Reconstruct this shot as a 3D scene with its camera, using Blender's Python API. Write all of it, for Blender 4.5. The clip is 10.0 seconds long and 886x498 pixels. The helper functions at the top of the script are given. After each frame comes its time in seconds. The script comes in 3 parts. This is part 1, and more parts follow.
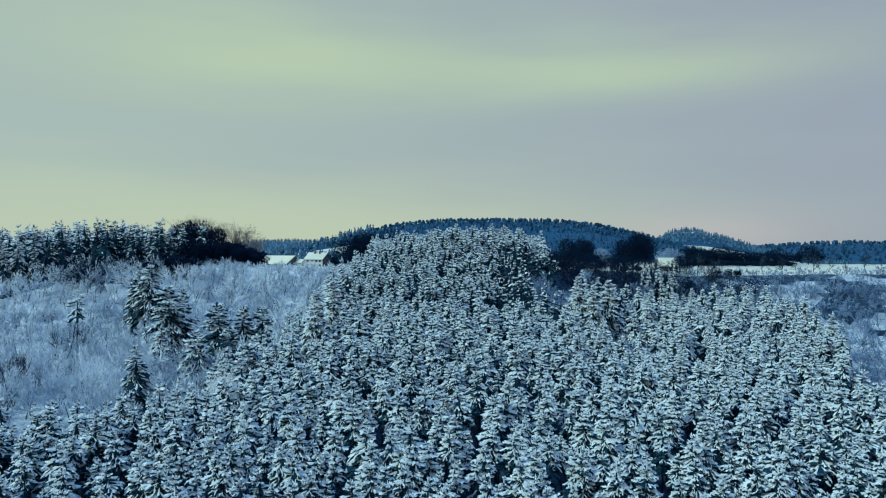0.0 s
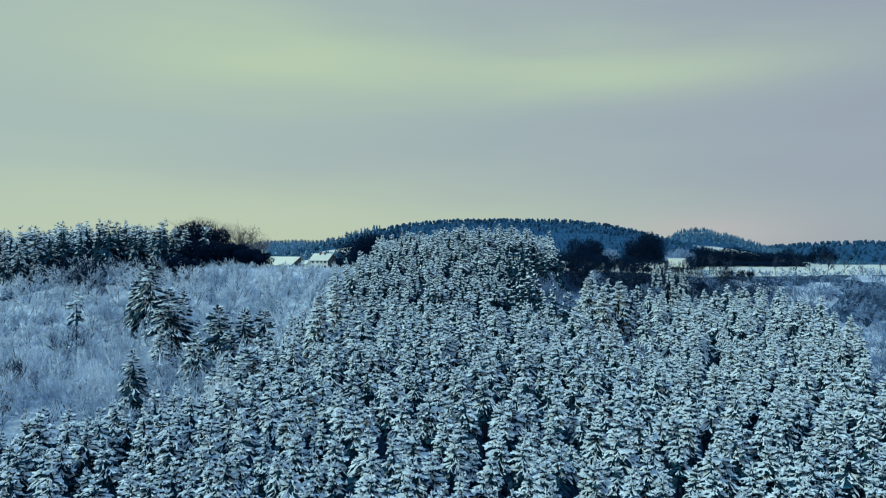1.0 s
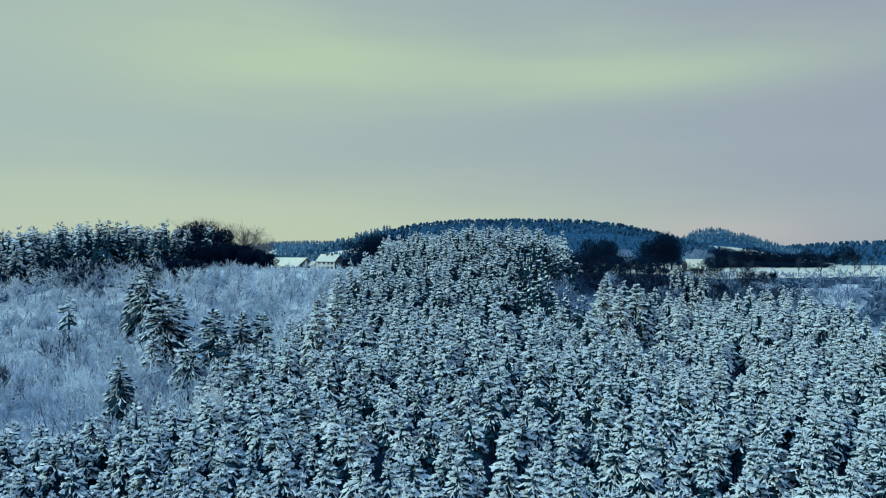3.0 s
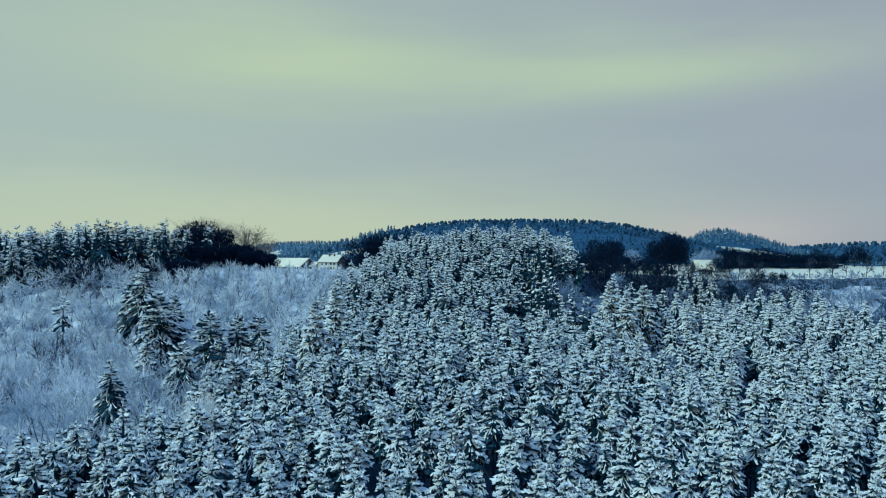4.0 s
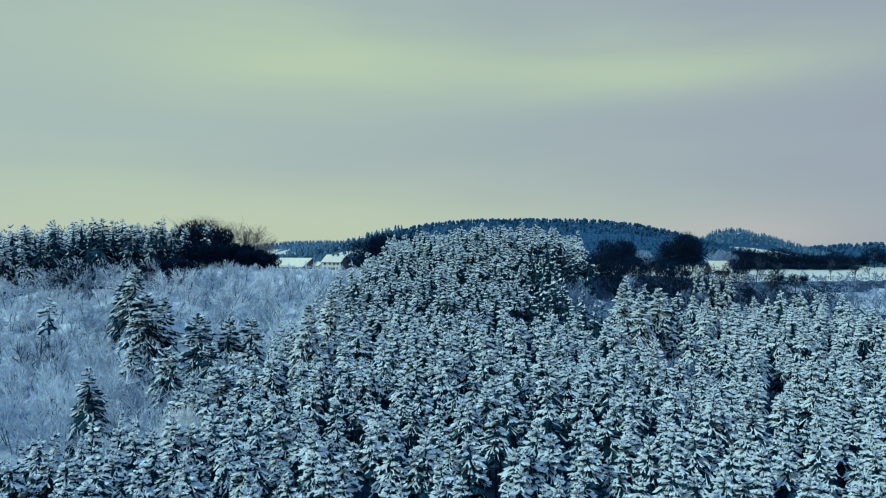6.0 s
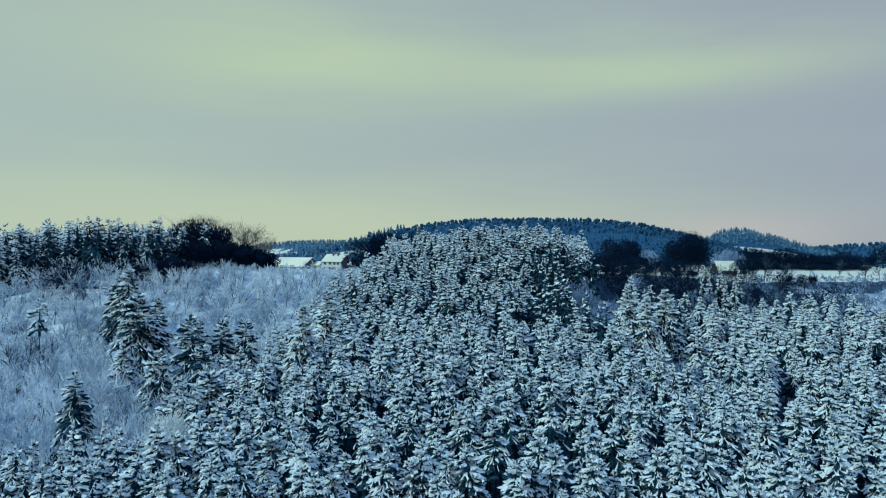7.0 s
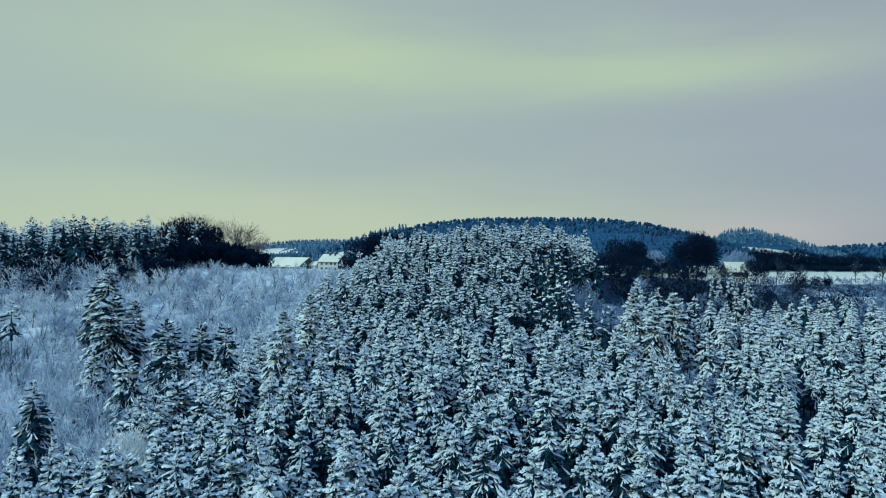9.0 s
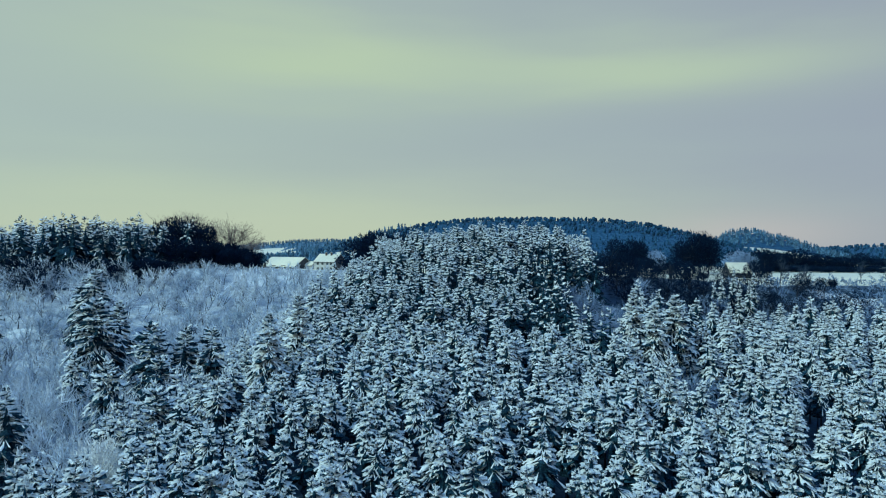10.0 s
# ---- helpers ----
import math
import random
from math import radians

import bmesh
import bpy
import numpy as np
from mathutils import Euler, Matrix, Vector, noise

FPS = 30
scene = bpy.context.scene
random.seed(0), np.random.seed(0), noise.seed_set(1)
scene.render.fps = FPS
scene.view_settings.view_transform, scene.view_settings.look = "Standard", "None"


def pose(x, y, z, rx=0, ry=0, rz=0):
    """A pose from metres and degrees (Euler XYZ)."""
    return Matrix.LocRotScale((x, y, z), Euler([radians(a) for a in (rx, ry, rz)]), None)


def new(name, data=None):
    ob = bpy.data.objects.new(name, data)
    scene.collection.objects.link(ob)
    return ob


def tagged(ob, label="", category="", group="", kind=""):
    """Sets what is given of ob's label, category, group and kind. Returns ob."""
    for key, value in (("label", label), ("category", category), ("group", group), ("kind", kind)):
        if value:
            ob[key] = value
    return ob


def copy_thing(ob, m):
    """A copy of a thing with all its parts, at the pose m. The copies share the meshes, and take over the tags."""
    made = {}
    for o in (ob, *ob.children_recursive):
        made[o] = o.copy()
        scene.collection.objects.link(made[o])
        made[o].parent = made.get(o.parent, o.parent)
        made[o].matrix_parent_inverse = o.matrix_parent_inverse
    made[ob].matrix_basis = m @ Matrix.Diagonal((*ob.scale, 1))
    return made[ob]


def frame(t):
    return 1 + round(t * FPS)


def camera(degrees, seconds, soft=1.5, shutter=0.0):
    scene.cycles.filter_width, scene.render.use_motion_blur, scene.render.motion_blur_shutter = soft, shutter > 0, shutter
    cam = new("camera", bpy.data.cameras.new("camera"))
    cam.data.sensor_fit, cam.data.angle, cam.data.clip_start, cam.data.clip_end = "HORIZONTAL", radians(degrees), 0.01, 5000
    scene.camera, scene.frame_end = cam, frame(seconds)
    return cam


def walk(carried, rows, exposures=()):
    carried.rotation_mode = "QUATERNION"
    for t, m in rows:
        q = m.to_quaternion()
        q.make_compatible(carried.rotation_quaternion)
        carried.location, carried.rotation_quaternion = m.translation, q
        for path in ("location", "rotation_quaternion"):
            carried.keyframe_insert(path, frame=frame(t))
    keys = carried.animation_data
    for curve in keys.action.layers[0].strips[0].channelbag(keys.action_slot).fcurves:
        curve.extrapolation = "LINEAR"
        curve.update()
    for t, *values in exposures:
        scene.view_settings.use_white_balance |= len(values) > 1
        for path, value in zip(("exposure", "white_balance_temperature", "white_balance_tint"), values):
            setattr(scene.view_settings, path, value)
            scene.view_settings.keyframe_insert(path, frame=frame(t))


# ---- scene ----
cam = camera(64.1, 10.0, 1.1)
METRES, EYE, TILT, LEAN, TURN = 50.0, 50.0, 0.0, 0.0, 0.0
ROWS = [
    (0.0, 0.0, 0.0, 0.0, 0.0, 0.0, -0.0),
    (0.5, 0.003, 0.0477, -0.0, 0.31, 0.04, 0.05),
    (1.0, 0.0076, 0.0963, 0.0004, 0.59, 0.06, 0.08),
    (1.5, 0.0135, 0.1454, 0.0003, 0.84, 0.09, 0.11),
    (2.0, 0.0186, 0.1946, 0.0005, 1.09, 0.1, 0.14),
    (2.5, 0.0256, 0.2441, 0.0011, 1.35, 0.1, 0.14),
    (4.0, 0.0487, 0.3903, 0.0034, 2.04, 0.13, 0.09),
    (4.5, 0.0566, 0.4386, 0.0036, 2.25, 0.14, 0.05),
    (5.0, 0.0636, 0.4868, 0.0043, 2.43, 0.13, 0.01),
    (5.5, 0.069, 0.5351, 0.0049, 2.63, 0.13, 0.0),
    (7.0, 0.0847, 0.6805, 0.0067, 3.07, 0.07, -0.08),
    (7.5, 0.0934, 0.7311, 0.0084, 3.2, 0.06, -0.12),
    (8.0, 0.1043, 0.7832, 0.0096, 3.32, 0.07, -0.13),
    (8.5, 0.1135, 0.8346, 0.0096, 3.4, 0.07, -0.15),
    (9.0, 0.1243, 0.886, 0.0105, 3.48, 0.04, -0.18),
    (9.5, 0.1364, 0.9369, 0.0111, 3.54, 0.04, -0.23),
    (10.0, 0.1485, 0.9877, 0.0109, 3.56, 0.03, -0.26),
]
walk(cam, [(t, pose(0, 0, EYE, TILT, LEAN, TURN) @ pose(METRES * x, METRES * y, METRES * z, 90 + pitch, roll, yaw)) for t, x, y, z, yaw, pitch, roll in ROWS],
     exposures=[(0.0, 0.0), (10.0, 0.0)])


# ---- world and light ----
def world_sky():
    w = bpy.data.worlds.new("overcast_sky")
    scene.world = w
    w.use_nodes = True
    nt = w.node_tree
    N, L = nt.nodes, nt.links
    N.clear()

    def math_node(op, a, b=None):
        n = N.new("ShaderNodeMath")
        n.operation = op
        for i, v in enumerate((a, b)):
            if v is None:
                continue
            if isinstance(v, (int, float)):
                n.inputs[i].default_value = v
            else:
                L.new(v, n.inputs[i])
        return n.outputs[0]

    def mix(f, a, b):
        n = N.new("ShaderNodeMix")
        n.data_type = "RGBA"
        if isinstance(f, (int, float)):
            n.inputs[0].default_value = f
        else:
            L.new(f, n.inputs[0])
        for sock, v in ((n.inputs[6], a), (n.inputs[7], b)):
            if isinstance(v, tuple):
                sock.default_value = (*v, 1)
            else:
                L.new(v, sock)
        return n.outputs[2]

    tc = N.new("ShaderNodeTexCoord")
    noise_map = N.new("ShaderNodeMapping")
    noise_map.inputs["Scale"].default_value = (1.6, 1.6, 9.0)
    L.new(tc.outputs["Generated"], noise_map.inputs[0])
    nz = N.new("ShaderNodeTexNoise")
    nz.inputs["Scale"].default_value = 2.2
    nz.inputs["Detail"].default_value = 4.0
    nz.inputs["Roughness"].default_value = 0.45
    L.new(noise_map.outputs[0], nz.inputs["Vector"])
    sep = N.new("ShaderNodeSeparateXYZ")
    L.new(tc.outputs["Generated"], sep.inputs[0])
    x, z = sep.outputs[0], sep.outputs[2]
    wob = math_node("MULTIPLY", math_node("SUBTRACT", nz.outputs["Fac"], 0.5), 1.0)

    def patch(cx, cz, sx, sz, bend):
        """A soft bank of thinner cloud round a direction."""
        a = math_node("DIVIDE", math_node("SUBTRACT", x, cx), sx)
        zz = math_node("ADD", z, math_node("MULTIPLY", wob, bend))
        b = math_node("DIVIDE", math_node("SUBTRACT", zz, cz), sz)
        r = math_node("ADD", math_node("MULTIPLY", a, a), math_node("MULTIPLY", b, b))
        return math_node("POWER", 2.718, math_node("MULTIPLY", r, -1.0))

    ramp = N.new("ShaderNodeMapRange")
    ramp.inputs[1].default_value, ramp.inputs[2].default_value = -0.55, 0.55
    L.new(math_node("ADD", x, math_node("MULTIPLY", wob, 0.4)), ramp.inputs[0])
    base = mix(ramp.outputs[0], SKY_LEFT, SKY_RIGHT)
    thin = math_node("ADD", patch(-0.23, 0.258, 0.27, 0.068, 0.09), math_node("MULTIPLY", patch(0.23, 0.238, 0.24, 0.036, 0.05), 0.8))
    thin = math_node("ADD", thin, math_node("MULTIPLY", patch(-0.45, 0.05, 0.5, 0.06, 0.05), 0.4))
    clouds = mix(math_node("MINIMUM", thin, 1.0), base, SKY_THIN)
    low = math_node("ADD", math_node("MULTIPLY", patch(-0.5, 0.0, 0.45, 0.09, 0.05), 0.65), math_node("MULTIPLY", patch(-0.05, 0.02, 0.35, 0.07, 0.05), 0.5))
    clouds = mix(math_node("MINIMUM", low, 1.0), clouds, SKY_LOW)
    glow = patch(0.34, 0.02, 0.12, 0.03, 0.0)
    clouds = mix(math_node("MULTIPLY", glow, 0.35), clouds, SKY_GLOW)
    sky = N.new("ShaderNodeTexSky")
    sky.sky_type, sky.sun_disc = "NISHITA", False
    sky.sun_elevation, sky.sun_rotation = radians(SUN_ELEVATION), radians(SUN_ROTATION)
    sky.air_density, sky.dust_density = 1.0, 1.0
    high = N.new("ShaderNodeMapRange")
    high.interpolation_type = "SMOOTHSTEP"
    high.inputs[1].default_value, high.inputs[2].default_value = 0.36, 0.85
    L.new(z, high.inputs[0])
    clouds = mix(high.outputs[0], clouds, ZENITH)
    bg = N.new("ShaderNodeBackground")
    L.new(clouds, bg.inputs[0])
    bg2 = N.new("ShaderNodeBackground")
    L.new(sky.outputs[0], bg2.inputs[0])
    bg2.inputs[1].default_value = 0.05
    both = N.new("ShaderNodeMixShader")
    both.inputs[0].default_value = 0.12
    out = N.new("ShaderNodeOutputWorld")
    L.new(bg.outputs[0], both.inputs[1])
    L.new(bg2.outputs[0], both.inputs[2])
    L.new(both.outputs[0], out.inputs[0])


SUN_ELEVATION, SUN_ROTATION = 36.0, 240.0
SKY_LEFT, SKY_RIGHT = (0.42, 0.54, 0.51), (0.335, 0.395, 0.465)
SKY_LOW = (0.56, 0.66, 0.48)
SKY_THIN, SKY_GLOW, ZENITH = (0.51, 0.65, 0.465), (0.70, 0.60, 0.58), (0.22, 0.58, 1.12)
world_sky()
sun = new("sun", bpy.data.lights.new("sun", "SUN"))
sun.data.energy, sun.data.angle, sun.data.color = 2.1, radians(9), (0.72, 1.0, 0.90)
sun.matrix_world = pose(0, 0, 200, 90 - SUN_ELEVATION, 0, 180 - SUN_ROTATION)


# ---- materials ----
def material(name, tint, rough=0.8, vary=0.15, scale=1.0, second=None, second_scale=0.1, bump=0.0, island=0.0, share=0.5, sharp=0.15, gloss=0.25):
    """A surface with fine grain, broad stains and, if wanted, a second colour that breaks through in patches."""
    m = bpy.data.materials.new(name)
    m.use_nodes = True
    nt = m.node_tree
    N, L = nt.nodes, nt.links
    b = N["Principled BSDF"]
    b.inputs["Roughness"].default_value = rough
    b.inputs["Specular IOR Level"].default_value = gloss
    geo = N.new("ShaderNodeNewGeometry")
    fine, broad = N.new("ShaderNodeTexNoise"), N.new("ShaderNodeTexNoise")
    for n, s in ((fine, scale), (broad, second_scale)):
        n.inputs["Scale"].default_value = s
        n.inputs["Detail"].default_value = 4
        L.new(geo.outputs["Position"], n.inputs["Vector"])
    colour = N.new("ShaderNodeMix")
    colour.data_type = "RGBA"
    colour.inputs[6].default_value = (*tint, 1)
    colour.inputs[7].default_value = (*(second or [c * (1 - vary) for c in tint]), 1)
    step = N.new("ShaderNodeMapRange")
    step.inputs[1].default_value, step.inputs[2].default_value = 1 - share - sharp, 1 - share + sharp
    L.new(broad.outputs["Fac"], step.inputs[0])
    L.new(step.outputs[0], colour.inputs[0])
    value = N.new("ShaderNodeMapRange")
    value.inputs[1].default_value, value.inputs[2].default_value = 0.3, 0.7
    value.inputs[3].default_value, value.inputs[4].default_value = 1 - vary, 1 + vary
    L.new(fine.outputs["Fac"], value.inputs[0])
    hue = N.new("ShaderNodeHueSaturation")
    L.new(colour.outputs[2], hue.inputs["Color"])
    last = value.outputs[0]
    if island:
        per = N.new("ShaderNodeMapRange")
        per.inputs[3].default_value, per.inputs[4].default_value = 1 - island, 1 + island
        L.new(geo.outputs["Random Per Island"], per.inputs[0])
        times = N.new("ShaderNodeMath")
        times.operation = "MULTIPLY"
        L.new(last, times.inputs[0])
        L.new(per.outputs[0], times.inputs[1])
        last = times.outputs[0]
    L.new(last, hue.inputs["Value"])
    L.new(hue.outputs[0], b.inputs["Base Color"])
    if bump:
        bp = N.new("ShaderNodeBump")
        bp.inputs["Strength"].default_value, bp.inputs["Distance"].default_value = bump, 0.1
        L.new(fine.outputs["Fac"], bp.inputs["Height"])
        L.new(bp.outputs[0], b.inputs["Normal"])
    return m


SNOW = material("settled_snow", (0.76, 0.71, 0.57), 0.75, 0.06, 0.8, (0.62, 0.61, 0.54), 0.05, 0.4)
TREE_SNOW = material("snow_on_branches", (0.77, 0.81, 0.83), 0.75, 0.10, 3.0, (0.67, 0.74, 0.79), 0.6, 0.3, 0.14)
NEEDLES = material("spruce_needles", (0.004, 0.024, 0.046), 0.9, 0.4, 6.0, (0.032, 0.095, 0.135), 3.0, 0.0, 0.4, 0.42, 0.12, gloss=0.08)
BARK = material("dark_bark", (0.012, 0.020, 0.038), 0.9, 0.3, 8.0, (0.030, 0.040, 0.060), 1.0, 0.5)
FROST = material("frosted_twigs", (0.77, 0.83, 0.91), 0.85, 0.15, 3.0, (0.31, 0.41, 0.54), 0.09, 0.0, 0.3)
DULL_FROST = material("thinly_frosted_twigs", (0.28, 0.40, 0.58), 0.9, 0.2, 3.0, (0.11, 0.19, 0.32), 0.07, 0.0, 0.3)
HOAR = material("thick_hoarfrost", (0.84, 0.85, 0.84), 0.85, 0.1, 3.0, (0.74, 0.77, 0.80), 0.3, 0.0, 0.15)
FROST_BARK = material("frosted_bark", (0.15, 0.20, 0.30), 0.9, 0.3, 8.0, (0.36, 0.43, 0.55), 1.5, 0.3)
# near-black blue: depth and tint of shaded wood are in the colour
TWIGS = material("shade_blue_bare_twigs", (0.002, 0.010, 0.030), 0.95, 0.3, 3.0, (0.004, 0.017, 0.044), 0.3, 0.0, 0.3, gloss=0.05)
# needle litter, darkened and blued with the shade under the trees
LITTER_SHADE = material("litter_and_shade_floor", (0.010, 0.028, 0.055), 0.95, 0.3, 2.0, (0.04, 0.085, 0.15), 0.35, 0.4)
SCRUB = material("snow_through_dead_scrub", (0.62, 0.66, 0.70), 0.9, 0.3, 1.3, (0.21, 0.26, 0.35), 0.09, 0.5, 0.0, 0.5, 0.16)
# both far-wood colours hold the blue haze of distance
HAZED_WOOD = material("hazed_far_wood", (0.010, 0.052, 0.11), 0.95, 0.3, 0.7, (0.035, 0.105, 0.19), 0.4, 0.0, 0.5, gloss=0.05)
HAZED_FROSTED = material("hazed_frosted_far_wood", (0.025, 0.085, 0.15), 0.9, 0.3, 0.7, (0.09, 0.20, 0.31), 0.4, 0.0, 0.5)
WALL_DARK = material("dark_weathered_boards", (0.05, 0.055, 0.065), 0.85, 0.3, 3.0, (0.09, 0.09, 0.1), 0.7, 0.3)
PLASTER = material("pale_plaster", (0.55, 0.56, 0.56), 0.85, 0.08, 4.0, (0.45, 0.46, 0.47), 0.5, 0.2)
SLATE = material("dark_slate", (0.06, 0.06, 0.07), 0.7, 0.2, 5.0, (0.1, 0.1, 0.11), 0.6, 0.2)
GLASS = material("window_glass", (0.03, 0.04, 0.05), 0.1, 0.1, 2.0)
BRICK = material("chimney_brick", (0.14, 0.09, 0.08), 0.9, 0.2, 6.0, (0.1, 0.07, 0.07), 1.0, 0.3)


# ---- shape of the land ----
def bell(x, y, cx, cy, sx, sy):
    return np.exp(-((x - cx) / sx) ** 2 - ((y - cy) / sy) ** 2)


def step(a, b, v):
    t = np.clip((v - a) / (b - a), 0, 1)
    return t * t * (3 - 2 * t)


def land(x, y):
    """Height of the ground in metres."""
    x, y = np.asarray(x, float), np.asarray(y, float)
    s = 285 - y
    z = -10 - 0.178 * (np.sqrt(s * s + 60) + s) / 2
    z = np.maximum(z, -52 + 0.02 * y)
    z = z - 8 * (1 - np.exp(-((x + 2) / 42) ** 2)) * np.exp(-((y - 200) / 62) ** 2)      # hollows beside the spur
    z = z + 6.8 * bell(x, y, 17, 262, 37, 46)                                              # the knoll
    z = z + 5 * bell(x, y, -128, 304, 58, 62)                                             # wooded rise
    z = z - 5 * bell(x, y, 92, 240, 30, 22)
    far = step(430, 620, y)
    z = z - 14 * step(430, 700, y)
    skew = np.where(x < 292, 45.0, 95.0)
    z = z + 56 * np.exp(-np.abs((x - 55) / 197) ** 3 - ((y - 740) / 150) ** 2) + 36 * np.exp(-((x - 292) / skew) ** 2 - ((y - 860) / 110) ** 2)
    z = z + 31 * bell(x, y, 760, 1180, 420, 260) + 43 * bell(x, y, -400, 1800, 300, 260) + 14 * bell(x, y, -700, 900, 400, 300)
    z = z + far * 4 * np.sin(x * 0.011 + 1) * np.sin(y * 0.007)
    return EYE + z


# ---- mesh tools ----
def tri_mesh(name, V, F, mats, M=None, smooth=False):
    me = bpy.data.meshes.new(name)
    V, F = np.asarray(V, np.float32), np.asarray(F, np.int32)
    me.vertices.add(len(V))
    me.vertices.foreach_set("co", V.ravel())
    me.loops.add(F.size)
    me.loops.foreach_set("vertex_index", F.ravel())
    me.polygons.add(len(F))
    me.polygons.foreach_set("loop_start", np.arange(0, F.size, 3, dtype=np.int32))
    for m in mats:
        me.materials.append(m)
    if M is not None:
        me.polygons.foreach_set("material_index", np.asarray(M, np.int32))
    me.polygons.foreach_set("use_smooth", np.full(len(F), smooth) if M is None or smooth else np.asarray(M) == 1)
    me.update(calc_edges=True)
    return me


def join(parts):
    """One set of corners, triangles and material numbers out of several."""
    V, F, M, n = [], [], [], 0
    for v, f, m in parts:
        V.append(v), F.append(f + n), M.append(m)
        n += len(v)
    return np.concatenate(V), np.concatenate(F), np.concatenate(M)


def strips(P, mat):
    """Triangles over a grid of corners, fingers x stations x columns."""
    n, s, c = P.shape[:3]
    i = np.arange(n * s * c).reshape(n, s, c)
    a, b, d, e = i[:, :-1, :-1], i[:, :-1, 1:], i[:, 1:, 1:], i[:, 1:, :-1]
    F = np.concatenate([np.stack([a, b, d], -1).reshape(-1, 3), np.stack([a, d, e], -1).reshape(-1, 3)])
    return P.reshape(-1, 3), F, np.full(len(F), mat)


def cone(r, z0, z1, sides, mat, tip=0.02):
    a = np.arange(sides) * 2 * np.pi / sides
    lo = np.stack([r * np.cos(a), r * np.sin(a), np.full(sides, z0)], -1)
    hi = np.stack([tip * np.cos(a), tip * np.sin(a), np.full(sides, z1)], -1)
    i, j = np.arange(sides), (np.arange(sides) + 1) % sides
    F = np.concatenate([np.stack([i, j, j + sides], -1), np.stack([i, j + sides, i + sides], -1)])
    return np.concatenate([lo, hi]), F, np.full(len(F), mat)


def sprays(rng, base, az, length, rise, droop, width, thick, mat, stations=3, hang=0.25):
    """Drooping strips with a raised spine: fans of needles, or the snow that lies on them."""
    n = len(az)
    s = np.append(np.linspace(0.08, 0.76, stations - 1), 1.0)[None, :, None]
    out = np.stack([np.cos(az), np.sin(az), np.zeros(n)], -1)[:, None, :]
    side = np.stack([-np.sin(az), np.cos(az), np.zeros(n)], -1)[:, None, :] + rng.normal(0, 0.2, (n, 1, 3))
    up = np.array([0, 0, 1.0])
    Lg, ri, dr = length[:, None, None], rise[:, None, None], droop[:, None, None]
    prof = np.interp(s[..., 0], [0, 0.4, 0.82, 1], [0.6, 1.0, 1.0, 0.3])[..., None] * width[:, None, None]
    prof = prof * rng.uniform(0.7, 1.3, (n, stations, 1))
    C = base[:, None, :] + out * Lg * s * (1 - 0.15 * dr * s) + up * Lg * (ri * s - dr * s * s) + rng.normal(0, 0.05, (n, stations, 3)) * Lg
    top = thick[:, None, None] * rng.uniform(0.6, 1.3, (n, stations, 1))
    V = np.stack([C - side * prof - up * prof * hang, C + up * top, C + side * prof - up * prof * hang], 2)
    V, F, M = strips(V, mat)
    if stations > 2:                               # each spray narrows to a tip at either end
        join_at = np.arange(len(V))
        for row in (0, stations - 1):
            tip = np.arange(n)[:, None] * stations * 3 + 3 * row
            join_at[(tip + np.array([[0, 2]])).ravel()] = np.repeat(tip.ravel() + 1, 2)
        F = join_at[F]
        ok = (F[:, 0] != F[:, 1]) & (F[:, 1] != F[:, 2]) & (F[:, 0] != F[:, 2])
        F, M = F[ok], M[ok]
    return V, F, M


